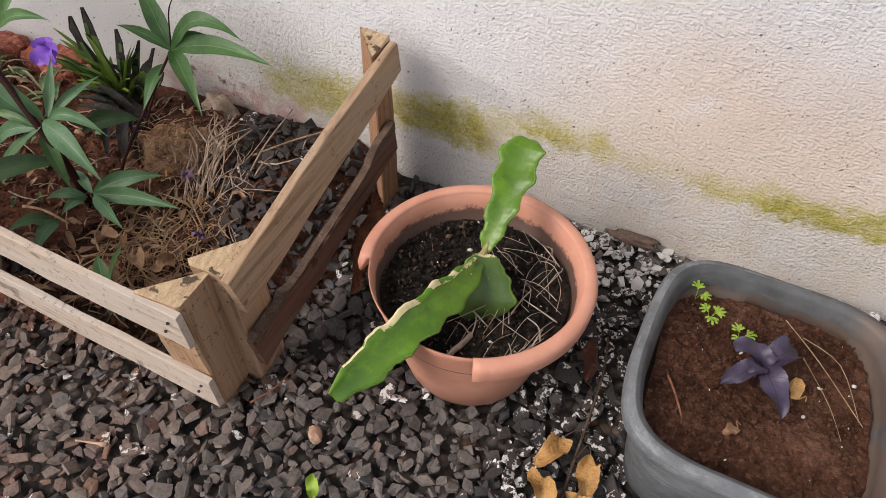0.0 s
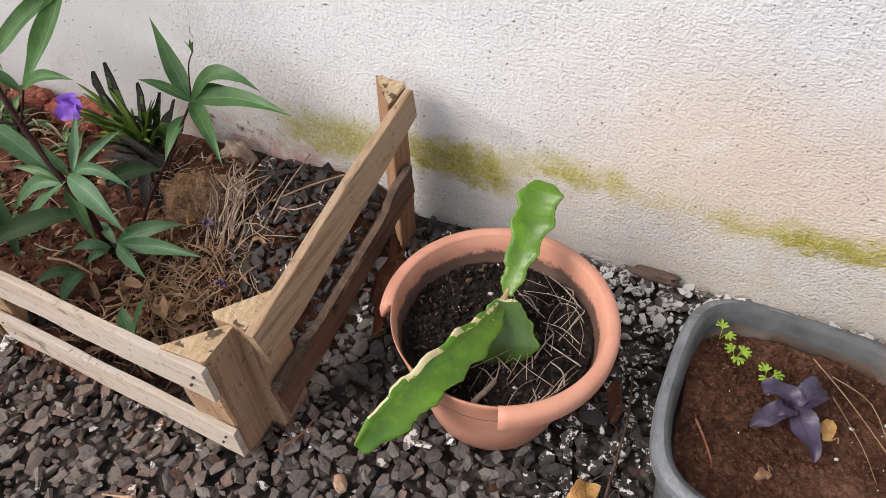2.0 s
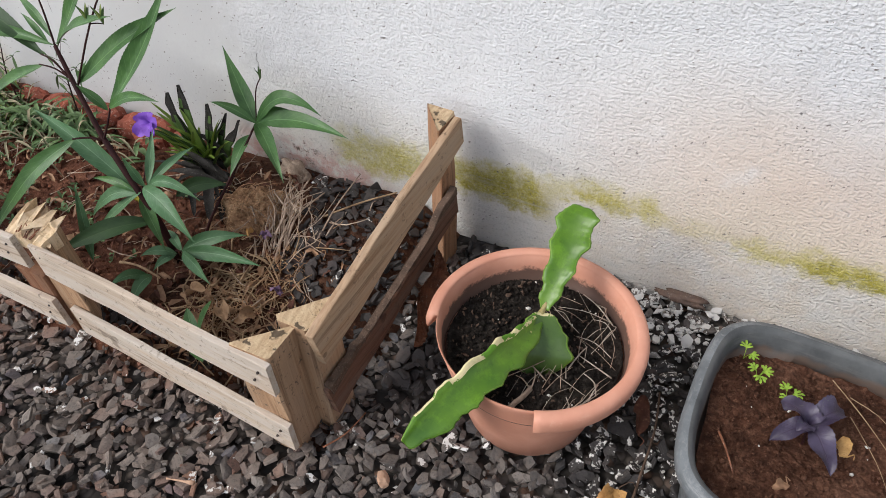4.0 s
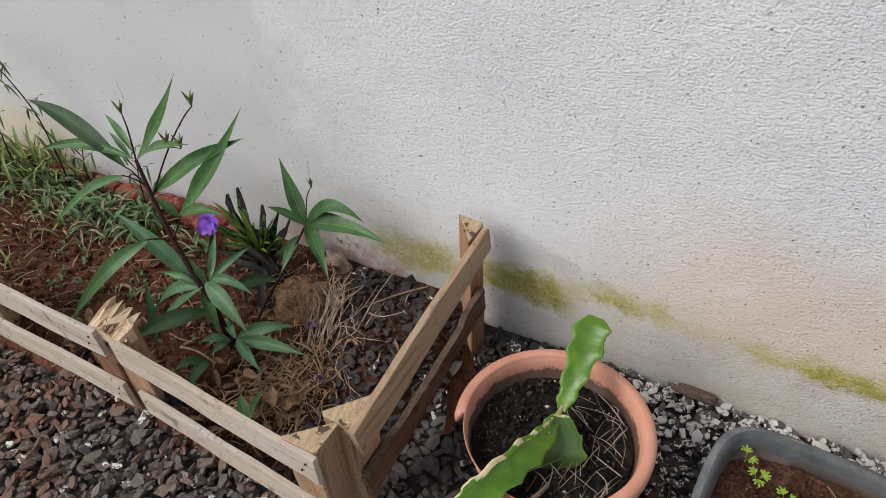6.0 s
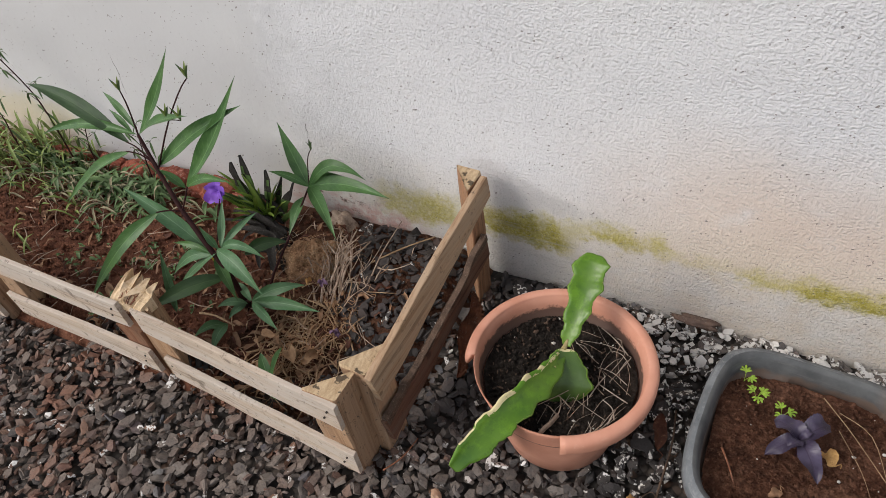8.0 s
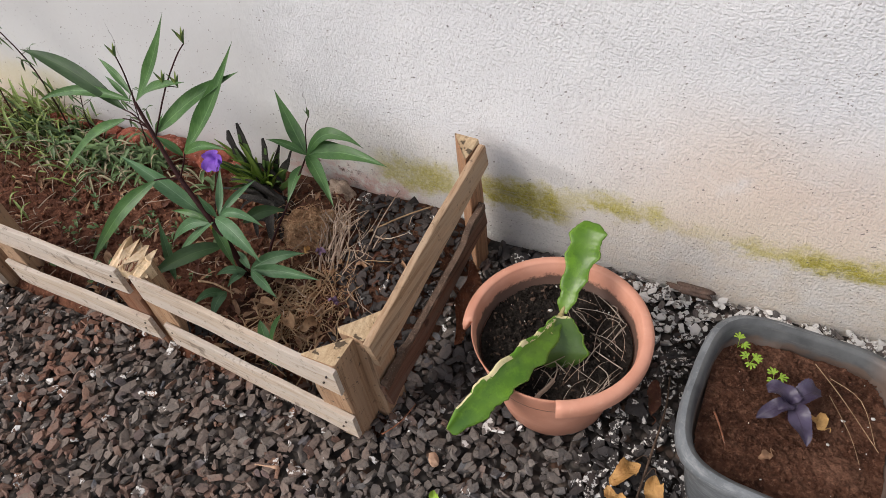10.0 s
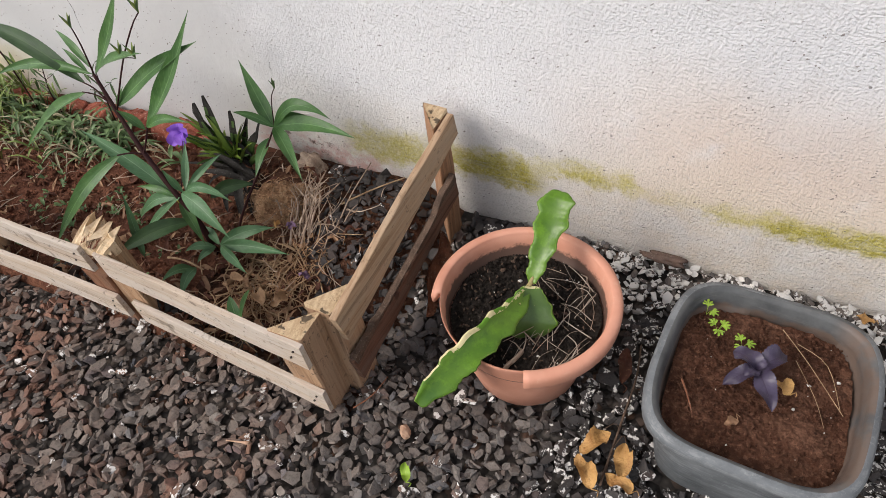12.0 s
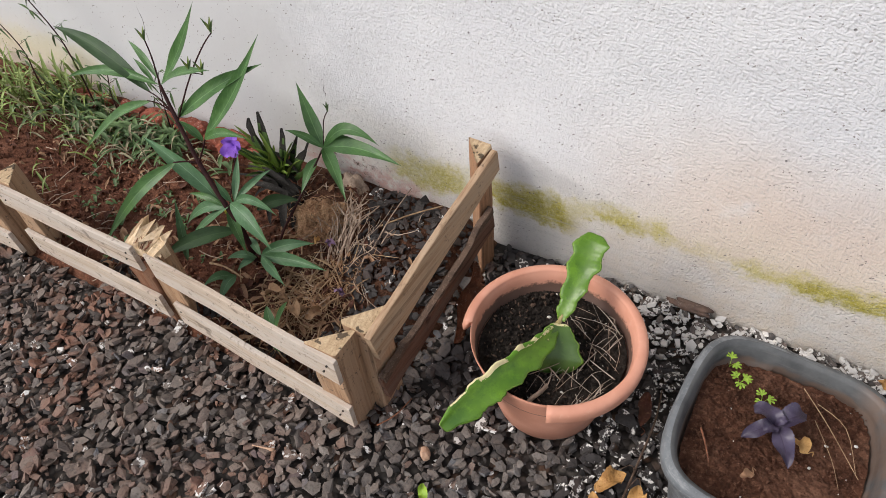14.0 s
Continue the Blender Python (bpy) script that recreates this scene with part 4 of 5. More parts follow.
def dead_leaf(name, at, size, turn, mat, label, curl=0.5, tilt=(0, 0)):
    bm = bmesh.new()
    L, W = size
    blade(bm, [(0, -L / 2, 0.001), (0.03 * L, -L * 0.15, curl * W * 0.3), (-0.02 * L, L * 0.2, curl * W * 0.2), (0.02 * L, L / 2, curl * W * 0.5)], W * 0.92, curl + 0.35, 22, 0.75, wave=0.9, wide=0.45, tooth=0.06)
    tube(bm, [(0, -L / 2, 0.001), (0.01, -L * 0.62, 0.003), (0.004, -L * 0.75, 0.001)], 0.0009, 0.0007, 4, 4)
    bmesh.ops.transform(bm, matrix=pose(*at, tilt[0], tilt[1], turn), verts=bm.verts)
    return whole(name, bm, mat, label, "dead leaf", "dead leaves")


dead_leaf("dead_leaf", (0.752, 0.246, 0.178), (0.030, 0.024), 60, M_YELLOW, "small curled orange-brown leaf on the tub soil")
dead_leaf("dead_leaf", (0.690, 0.159, 0.177), (0.024, 0.016), 130, M_DEAD, "crumpled pale brown leaf on the tub soil")


# ---- loose things on the gravel ----
dead_leaf("dead_leaf", (0.497, 0.121, 0.016), (0.066, 0.038), -38, M_YELLOW, "curled yellow dead leaf on dark gravel", 0.6)
dead_leaf("dead_leaf", (0.550, 0.106, 0.016), (0.062, 0.036), 8, M_YELLOW, "curled yellow dead leaf hanging from a twig", 0.6)
dead_leaf("dead_leaf", (0.494, 0.062, 0.016), (0.062, 0.034), 40, M_YELLOW, "crumpled yellow dead leaf on speckled gravel", 0.7)
dead_leaf("dead_leaf", (0.553, 0.064, 0.014), (0.052, 0.028), 75, M_YELLOW, "folded yellow dead leaf beside a twig", 0.7)
dead_leaf("dead_leaf", (0.905, 0.556, 0.016), (0.032, 0.024), 80, M_YELLOW, "small orange dead leaf at the foot of the wall", 0.4)
dead_leaf("dead_leaf", (0.135, 0.365, 0.035), (0.06, 0.035), 60, M_DEAD, "red-brown dead leaf pressed between board and pot", 0.5, (20, 10))
dead_leaf("dead_leaf", (0.505, 0.290, 0.02), (0.075, 0.030), 8, M_OLDLEAF, "dark red-brown dead leaf in the shade of the pot", 0.5)
dead_leaf("green_leaf", (0.199, -0.057, 0.014), (0.036, 0.020), 30, M_SPROUT, "fallen fresh yellow-green leaf on dark gravel", 0.4)
bm = bmesh.new()
tube(bm, [(0.523, 0.347, 0.022), (0.532, 0.27, 0.026), (0.530, 0.18, 0.022), (0.526, 0.050, 0.018)], 0.0016, 0.0024, 6, 14, 0.08)
tube(bm, [(0.530, 0.16, 0.022), (0.52, 0.165, 0.03), (0.504, 0.150, 0.022)], 0.001, 0.0008, 5, 5)
tube(bm, [(0.530, 0.125, 0.022), (0.540, 0.148, 0.032), (0.550, 0.135, 0.02)], 0.001, 0.0008, 5, 5)
whole("dry_twig", bm, M_CRUMB, "thin dark brown twig lying on speckled gravel", "twig")
bm = bmesh.new()
lump(bm, (0.163, 0.014, 0.012), (0.014, 0.011, 0.009), 3, 0.3, 2)
whole("pale_stone", bm, M_PINKSTONE, "pale pinkish stone among dark gravel", "stone", smooth=False)
bm = bmesh.new()
blade(bm, [(0.072, 0.405, 0.135), (0.078, 0.375, 0.09), (0.080, 0.325, 0.05), (0.090, 0.262, 0.014)], 0.050, 0.7, 44, 0.5, V((1, -0.4, 0.6)), 0.6, 0.55, tooth=0.14)
bmesh.ops.solidify(bm, geom=bm.faces[:], thickness=0.002)
whole("bark_strip", bm, M_BARK, "curled rusty bark strip leaning against the dark board", "bark")
bm = bmesh.new()
lump(bm, (0.522, 0.586, 0.012), (0.050, 0.012, 0.010), 0.0, 0.4, 3)
whole("brick_fragment", bm, M_SLAB, "broken brown brick fragment at the foot of the wall", "brick")
bm = bmesh.new()
tube(bm, [(0.045, 0.02, 0.012), (0.068, 0.055, 0.016), (0.078, 0.105, 0.014)], 0.0018, 0.001, 5, 6)
whole("dry_twig", bm, M_BARK, "short brown twig lying beside the crate corner", "twig")
bm = bmesh.new()
tube(bm, [(-0.155, -0.132, 0.012), (-0.135, -0.128, 0.016), (-0.108, -0.120, 0.014)], 0.0014, 0.0034, 6, 7, 0.4)
whole("fallen_flower", bm, M_PINKSTONE, "withered pale flower lying on gravel", "flower")

# ---- ruellia plants ----
rue = thing("ruellia_plant", (-0.459, 0.245, 0.03), "tall ruellia with lance leaves and one violet flower", "plant", "ruellia plants")
STEM = [(-0.456, 0.245, 0.026), (-0.466, 0.250, 0.131), (-0.504, 0.260, 0.196), (-0.572, 0.285, 0.275), (-0.631, 0.315, 0.359), (-0.675, 0.340, 0.424)]
bm = bmesh.new()
tube(bm, STEM, 0.0078, 0.0036, 8, 30, 0.06)
part("stem", bm, M_STEM, rue, "dark purple main stem")


def twigs(parent, *runs):
    for r, ps in runs:
        bm = bmesh.new()
        tube(bm, ps, r, r * 0.65, 6, 8)
        part("stem", bm, M_STEM, parent)


def leaves(parent, rows, mat):
    """Rows of base, tip, width and how far the middle arches upwards."""
    for b, e, w, up in rows:
        b, e = V(b), V(e)
        bm = bmesh.new()
        mid = b.lerp(e, 0.5) + V((0, 0, up))
        face = V((0.40 + random.uniform(-0.25, 0.25), -0.5 + random.uniform(-0.25, 0.25), 0.75))
        blade(bm, [b, b.lerp(mid, 0.5) + V((0, 0, up * 0.25)), mid, mid.lerp(e, 0.55) + V((0, 0, up * 0.2)), e], w * 0.62, random.uniform(0.2, 0.6), 64, 1.35, face, 0.20, 0.40, tooth=0.03)
        part("leaf", bm, mat, parent)


twigs(rue, (0.0020, [(-0.675, 0.340, 0.422), (-0.668, 0.345, 0.494), (-0.674, 0.350, 0.530)]),
      (0.0019, [(-0.625, 0.315, 0.363), (-0.537, 0.325, 0.491), (-0.471, 0.335, 0.574), (-0.440, 0.340, 0.605)]),
      (0.0012, [(-0.530, 0.326, 0.502), (-0.500, 0.320, 0.512), (-0.482, 0.318, 0.515)]),
      (0.0024, [(-0.573, 0.285, 0.278), (-0.549, 0.290, 0.316), (-0.528, 0.295, 0.354)]),
      (0.0024, [(-0.572, 0.285, 0.275), (-0.592, 0.270, 0.286), (-0.616, 0.252, 0.288)]),
      (0.0022, [(-0.636, 0.318, 0.366), (-0.672, 0.322, 0.402), (-0.715, 0.330, 0.404)]),
      (0.0020, [(-0.640, 0.320, 0.372), (-0.668, 0.315, 0.392), (-0.700, 0.310, 0.396)]),
      (0.0022, [(-0.498, 0.259, 0.190), (-0.485, 0.262, 0.204), (-0.475, 0.266, 0.210)]),
      (0.0016, [(-0.488, 0.262, 0.204), (-0.530, 0.330, 0.222), (-0.574, 0.395, 0.236)]),
      (0.0022, [(-0.458, 0.246, 0.050), (-0.440, 0.242, 0.068), (-0.421, 0.240, 0.076)]))
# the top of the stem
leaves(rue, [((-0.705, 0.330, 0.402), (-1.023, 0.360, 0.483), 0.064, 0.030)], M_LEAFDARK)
leaves(rue, [((-0.678, 0.340, 0.425), (-1.010, 0.320, 0.368), 0.040, 0.030),
             ((-0.668, 0.340, 0.428), (-0.500, 0.370, 0.642), 0.048, -0.010),
             ((-0.670, 0.340, 0.428), (-0.448, 0.310, 0.538), 0.040, 0.012)], M_LEAF)
leaves(rue, [((-0.690, 0.311, 0.396), (-0.980, 0.260, 0.200), 0.050, 0.020),
             ((-0.620, 0.318, 0.370), (-0.352, 0.360, 0.548), 0.060, 0.012),
             ((-0.530, 0.295, 0.354), (-0.349, 0.370, 0.606), 0.060, -0.014)], M_LEAF)
leaves(rue, [((-0.672, 0.342, 0.436), (-0.800, 0.390, 0.480), 0.026, 0.014),
             ((-0.690, 0.340, 0.428), (-0.745, 0.350, 0.470), 0.020, 0.006),
             ((-0.530, 0.295, 0.352), (-0.375, 0.282, 0.414), 0.036, 0.016),
             ((-0.534, 0.293, 0.348), (-0.572, 0.280, 0.400), 0.030, 0.004),
             ((-0.622, 0.316, 0.372), (-0.586, 0.330, 0.420), 0.018, 0.0)], M_LEAF)
# the middle nodes
leaves(rue, [((-0.529, 0.275, 0.168), (-0.728, 0.273, 0.313), 0.062, 0.016)], M_LEAFPALE)
leaves(rue, [((-0.612, 0.255, 0.287), (-0.786, 0.095, 0.096), 0.056, 0.026)], M_LEAF)
leaves(rue, [((-0.475, 0.266, 0.210), (-0.512, 0.350, 0.276), 0.028, 0.0),
             ((-0.475, 0.266, 0.210), (-0.426, 0.360, 0.253), 0.026, 0.008),
             ((-0.480, 0.262, 0.208), (-0.490, 0.250, 0.290), 0.028, 0.0),
             ((-0.475, 0.266, 0.210), (-0.364, 0.280, 0.200), 0.036, 0.026),
             ((-0.485, 0.260, 0.205), (-0.338, 0.215, 0.160), 0.062, 0.022),
             ((-0.500, 0.258, 0.188), (-0.636, 0.226, 0.104), 0.046, 0.026),
             ((-0.490, 0.256, 0.196), (-0.622, 0.205, 0.074), 0.030, 0.010)], M_LEAFPALE)
leaves(rue, [((-0.505, 0.258, 0.188), (-0.612, 0.250, 0.196), 0.026, 0.012),
             ((-0.500, 0.256, 0.180), (-0.440, 0.220, 0.090), 0.040, 0.014),
             ((-0.470, 0.264, 0.205), (-0.380, 0.240, 0.120), 0.032, 0.012)], M_LEAF)
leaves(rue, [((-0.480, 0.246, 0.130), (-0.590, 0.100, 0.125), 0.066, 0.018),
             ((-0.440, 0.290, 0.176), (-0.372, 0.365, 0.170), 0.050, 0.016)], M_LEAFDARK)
# the low shoot
leaves(rue, [((-0.421, 0.240, 0.076), (-0.306, 0.310, 0.104), 0.050, 0.016),
             ((-0.421, 0.240, 0.074), (-0.236, 0.260, 0.094), 0.050, 0.012),
             ((-0.421, 0.240, 0.072), (-0.300, 0.185, 0.088), 0.042, 0.010),
             ((-0.424, 0.241, 0.074), (-0.482, 0.270, 0.086), 0.030, 0.010),
             ((-0.440, 0.240, 0.060), (-0.491, 0.196, 0.074), 0.032, 0.014),
             ((-0.444, 0.238, 0.056), (-0.462, 0.190, 0.050), 0.028, 0.010)], M_LEAFPALE)
for at in ((-0.674, 0.350, 0.528), (-0.440, 0.340, 0.604), (-0.482, 0.318, 0.515), (-0.530, 0.326, 0.505)):
    for k in range(5):
        bm = bmesh.new()
        a = k * 1.7
        d = V((0.013 * math.cos(a), 0.010 * math.sin(a), 0.030))
        blade(bm, [at, V(at) + d * 0.5, V(at) + d], 0.007, 0.6, 5)
        part("bud", bm, M_GRASS if k % 2 else M_WEED, rue)
F = V((-0.581, 0.400, 0.240))
bm = bmesh.new()
tube(bm, [F + V((0.012, -0.012, -0.022)), F + V((0.004, -0.002, -0.010)), F], 0.002, 0.006, 8, 5)
flower = part("flower", bm, M_PETAL, rue, "violet trumpet flower")
for k in range(5):
    a = k * 2 * math.pi / 5 + 0.4
    d = V((math.cos(a), -0.35 + 0.55 * math.sin(a), 0.55 * math.sin(a) + 0.1)).normalized()
    bm = bmesh.new()
    blade(bm, [F, F + d * 0.013 + V((0, -0.004, 0.004)), F + d * random.uniform(0.024, 0.032) + V((0, -0.004, -0.008))], random.uniform(0.024, 0.032), 0.35, 10, 0.6, V((0.3, -0.8, 0.5)), 0.35, 0.62)
    part("petal", bm, M_PETAL, flower)

rue2 = thing("ruellia_plant", (-0.428, 0.288, 0.04), "smaller ruellia with drooping lance leaves by the wall", "plant", "ruellia plants")
twigs(rue2, (0.0034, [(-0.428, 0.288, 0.03), (-0.405, 0.318, 0.100), (-0.375, 0.360, 0.168), (-0.362, 0.420, 0.222), (-0.359, 0.468, 0.254)]), (0.0015, [(-0.356, 0.470, 0.262), (-0.357, 0.490, 0.318), (-0.346, 0.500, 0.345)]),
      (0.0030, [(-0.46, 0.40, 0.04), (-0.425, 0.42, 0.12), (-0.378, 0.455, 0.225)]))
NODE = (-0.358, 0.469, 0.256)
leaves(rue2, [(NODE, (-0.452, 0.530, 0.375), 0.056, -0.012),
              (NODE, (-0.200, 0.480, 0.308), 0.048, 0.050),
              (NODE, (-0.132, 0.460, 0.290), 0.060, 0.022),
              (NODE, (-0.228, 0.368, 0.222), 0.050, 0.020),
              (NODE, (-0.435, 0.440, 0.304), 0.030, 0.010),
              ((-0.368, 0.452, 0.236), (-0.366, 0.370, 0.190), 0.040, 0.008),
              (NODE, (-0.280, 0.500, 0.284), 0.044, 0.010)], M_LEAF)
for k in range(4):
    bm = bmesh.new()
    d = V((0.008 * math.cos(k * 2), 0.006 * math.sin(k * 2), 0.024))
    blade(bm, [(-0.346, 0.50, 0.342), V((-0.346, 0.50, 0.342)) + d * 0.5, V((-0.346, 0.50, 0.342)) + d], 0.006, 0.6, 5)
    part("bud", bm, M_WEED, rue2)

small = thing("green_sprout", (-0.262, 0.082, 0.03), "small green sprout growing from dry leaf litter", "seedling")
for e, w in (((-0.222, 0.120, 0.150), 0.030), ((-0.215, 0.050, 0.062), 0.030), ((-0.318, 0.060, 0.075), 0.024), ((-0.300, 0.120, 0.090), 0.024), ((-0.225, 0.075, 0.085), 0.022)):
    bm = bmesh.new()
    b = V((-0.262, 0.082, 0.04))
    blade(bm, [b, b.lerp(V(e), 0.5) + V((0, 0, 0.012)), e], w, 0.25, 8)
    part("leaf", bm, M_LEAF, small)

spike = thing("green_sprout", (-0.607, 0.165, 0.04), "narrow upright green leaf shooting behind the split post", "seedling")
leaves(spike, [((-0.607, 0.165, 0.04), (-0.600, 0.205, 0.222), 0.034, 0.0)], M_LEAFPALE)
shoot = thing("green_sprout", (-0.462, 0.176, 0.03), "drooping grey-green leaves low on the soil bed", "seedling")
leaves(shoot, [((-0.455, 0.178, 0.050), (-0.440, 0.100, 0.042), 0.040, 0.016), ((-0.462, 0.176, 0.048), (-0.452, 0.090, 0.110), 0.036, 0.014)], M_LEAFPALE)

# ---- spiky clump with cut, blackened leaves ----
clump = thing("spiky_clump", (-0.545, 0.49, 0.04), "clump of cut spiky leaves with blackened stubs", "plant")
for b, e, w in (((-0.572, 0.500, 0.08), (-0.606, 0.485, 0.248), 0.044), ((-0.556, 0.500, 0.09), (-0.576, 0.500, 0.264), 0.046), ((-0.535, 0.505, 0.09), (-0.508, 0.500, 0.234), 0.042),
                ((-0.522, 0.51, 0.09), (-0.490, 0.520, 0.205), 0.034), ((-0.515, 0.50, 0.09), (-0.445, 0.510, 0.205), 0.036), ((-0.51, 0.49, 0.08), (-0.430, 0.500, 0.160), 0.034)):
    bm = bmesh.new()
    b, e = V(b), V(e)
    rings = []
    for i in range(9):
        u = i / 8
        p = b.lerp(e, u) + V((0, -0.012 * math.sin(math.pi * u), 0))
        hw, th = w * 0.72 * (0.32 + 0.14 * math.sin(3.0 * u + 0.3) + 0.30 * noise.noise(V((u * 9, b.x * 300, 0)))), 0.004 - 0.002 * u
        if i == 8:
            p = p + V((random.uniform(-0.006, 0.006), 0, 0.008))
            hw *= 0.2
        rings.append([p + V((-hw, -0.004, 0.002)), p + V((-hw * 0.4, -th, 0)), p + V((hw * 0.4, -th, 0)), p + V((hw, -0.004, 0.003)), p + V((hw * 0.4, th, 0)), p + V((-hw * 0.4, th, 0))])
    loft(bm, rings)
    for f in bm.faces:
        if f.calc_center_median().z > b.z + 0.66 * (e.z - b.z) + 0.06 * noise.noise(f.calc_center_median() * 70):
            f.material_index = 1
    part("cut_leaf", bm, [M_CLUMP, M_CHAR], clump, "cut leaf with blackened end")
for k in range(34):
    bm = bmesh.new()
    a = random.uniform(0, 6.28)
    b = V((-0.55 + random.uniform(-0.03, 0.03), 0.485 + random.uniform(-0.02, 0.02), 0.08))
    e = b + V((0.085 * math.cos(a), 0.05 * math.sin(a) - 0.02, random.uniform(0.05, 0.15)))
    blade(bm, [b, b.lerp(e, 0.5) + V((0, 0, 0.014)), e], random.uniform(0.009, 0.015), 0.6, 7, 0.7)
    part("leaf", bm, M_CLUMPNEW if k % 3 else M_CLUMP, clump)
for k in range(30):
    bm = bmesh.new()
    b = V((-0.49 + random.uniform(-0.05, 0.05), 0.455 + random.uniform(-0.05, 0.03), 0.05 + random.uniform(0, 0.08)))
    if k % 4:
        e = b + V((-random.uniform(0.08, 0.17), random.uniform(-0.02, 0.04), random.uniform(-0.02, 0.015)))
    else:
        e = b + V((random.uniform(-0.02, 0.07), random.uniform(-0.10, -0.02), random.uniform(-0.06, 0.0)))
    e.z = max(e.z, ground_height(e.x, e.y) + 0.006)
    blade(bm, [b, b.lerp(e, 0.5) + V((0, 0, random.uniform(0.0, 0.02))), e], random.uniform(0.010, 0.024), 0.5, 8, 0.6, wave=0.2)
    part("dead_leaf", bm, M_CHAR, clump)
bm = bmesh.new()
rings = []
for i in range(15):
    u = i / 14
    rings.append([])
    for j in range(44):
        a = 2 * math.pi * j / 44
        q = V((-0.362 + 0.084 * u * math.cos(a + 0.5) * (1 + 0.25 * math.sin(3 * a) + 0.1 * math.sin(7 * a)), 0.408 + 0.076 * u * math.sin(a + 0.5) * (1 + 0.2 * math.sin(2 * a + 1)), 0))
        q.z = ground_height(q.x, q.y) + 0.034 * (1 - u ** 2) - 0.006 + 0.022 * noise.noise(q * 34) + 0.010 * noise.noise(q * 95)
        rings[-1].append(q + V((0.004 * noise.noise(q * 70), 0.004 * noise.noise(q * 90), 0)))
loft(bm, rings, caps=False)
clod = whole("root_clod", bm, M_CLOD, "brown fibrous clod of roots and soil", "soil clod", smooth=False)
for k in range(40):
    bm = bmesh.new()
    c = V((random.gauss(-0.362, 0.035), random.gauss(0.395, 0.032), 0))
    c.z = ground_height(c.x, c.y) + 0.038
    a = random.uniform(0, 6.28)
    d = V((math.cos(a), math.sin(a), random.uniform(-0.3, 0.1))) * random.uniform(0.008, 0.024)
    tube(bm, [c - d, c + V((0, 0, random.uniform(0.002, 0.008))), c + d], 0.0009, 0.0005, 4, 4)
    part("root_fibre", bm, M_FIBRE if k % 2 else M_STRAW, clod)

# ---- dry stems, straw, litter ----
stalks = thing("dry_stem_bundle", (-0.265, 0.36, 0.05), "bundle of grey-brown dry stems leaning to the wall", "dry stems")
FAN = [(-0.410, 0.050), (-0.392, 0.075), (-0.375, 0.085), (-0.358, 0.112), (-0.340, 0.118), (-0.324, 0.122), (-0.309, 0.125), (-0.294, 0.128), (-0.279, 0.130), (-0.266, 0.126), (-0.255, 0.125), (-0.240, 0.100), (-0.222, 0.095), (-0.205, 0.085)]
for k in range(34):
    bm = bmesh.new()
    x, z = FAN[k % len(FAN)]
    b = V((-0.262 + 0.30 * (x + 0.30) + random.uniform(-0.02, 0.02), 0.345 + random.uniform(-0.05, 0.05), 0.0))
    b.z = ground_height(b.x, b.y) + 0.008
    far = random.uniform(0.55, 1.0)
    e = b.lerp(V((x + random.uniform(-0.035, 0.035), 0.52, z + random.uniform(-0.03, 0.01))), far)
    m = b.lerp(e, 0.5) + V((random.uniform(-0.018, 0.018), 0, random.uniform(-0.004, 0.016)))
    r = random.choice((0.0008, 0.0011, 0.0015, 0.0020, 0.0028))
    tube(bm, [b, b.lerp(m, 0.5) + V((random.uniform(-0.010, 0.010), 0, 0.006)), m, m.lerp(e, 0.5) + V((random.uniform(-0.010, 0.010), 0, 0.004)), e], r, r * 0.55, 5, 12, 0.18)
    for _ in range(k % 3):
        q = m + V((random.uniform(-0.06, 0.06), random.uniform(-0.01, 0.07), random.uniform(-0.01, 0.04)))
        tube(bm, [m, m.lerp(q, 0.5) + V((random.uniform(-0.012, 0.012), 0, 0.008)), q], r * 0.7, r * 0.35, 5, 6, 0.15)
    part("dry_stem", bm, M_ROOT, stalks)
bm = bmesh.new()
tube(bm, [(-0.225, 0.455, 0.062), (-0.165, 0.52, 0.072), (-0.108, 0.575, 0.076)], 0.0026, 0.0018, 6, 8, 0.1)
part("dry_stem", bm, M_STRAW, stalks)
bm = bmesh.new()
tube(bm, [(-0.540, 0.179, 0.052), (-0.49, 0.182, 0.060), (-0.436, 0.180, 0.050)], 0.0032, 0.0022, 6, 8, 0.1)
whole("dry_twig", bm, M_STRAW, "pale dry twig lying across the soil bed", "twig")
bm = bmesh.new()
tube(bm, [(-0.196, 0.385, 0.060), (-0.200, 0.47, 0.085), (-0.206, 0.585, 0.088)], 0.0022, 0.0012, 6, 10, 0.1)
whole("dry_twig", bm, M_ROOT, "thin grey twig leaning from gravel to the wall", "twig")
bm = bmesh.new()
lump(bm, (-0.368, 0.555, 0.052), (0.040, 0.022, 0.030), 4, 0.35, 3)
whole("stump", bm, M_ROOT, "weathered grey stump at the foot of the wall", "stump")


def strewn(name, mat, n, where, length, thick, label, bend):
    bm = bmesh.new()
    for k in range(n):
        c = where()
        if not (-2.2 < c.x < -0.02 and 0.04 < c.y < 0.575):
            continue
        a, L = random.uniform(0, 3.14), random.uniform(*length)
        d = V((math.cos(a), math.sin(a), random.uniform(-0.15, 0.3))) * L
        c.z = ground_height(c.x, c.y) + random.uniform(0.003, 0.018)
        r = random.uniform(*thick)
        s = V((-d.y, d.x, 0)).normalized() * random.uniform(-bend, bend) * L
        tube(bm, [c - d, c + s + V((0, 0, random.uniform(0, 0.01))), c + d], r, r * 0.6, 4, 4)
    whole(name, bm, mat, label, "straw", kind="stuff")


def by_corner():
    return V((random.gauss(-0.27, 0.07), random.gauss(0.20, 0.08), 0))


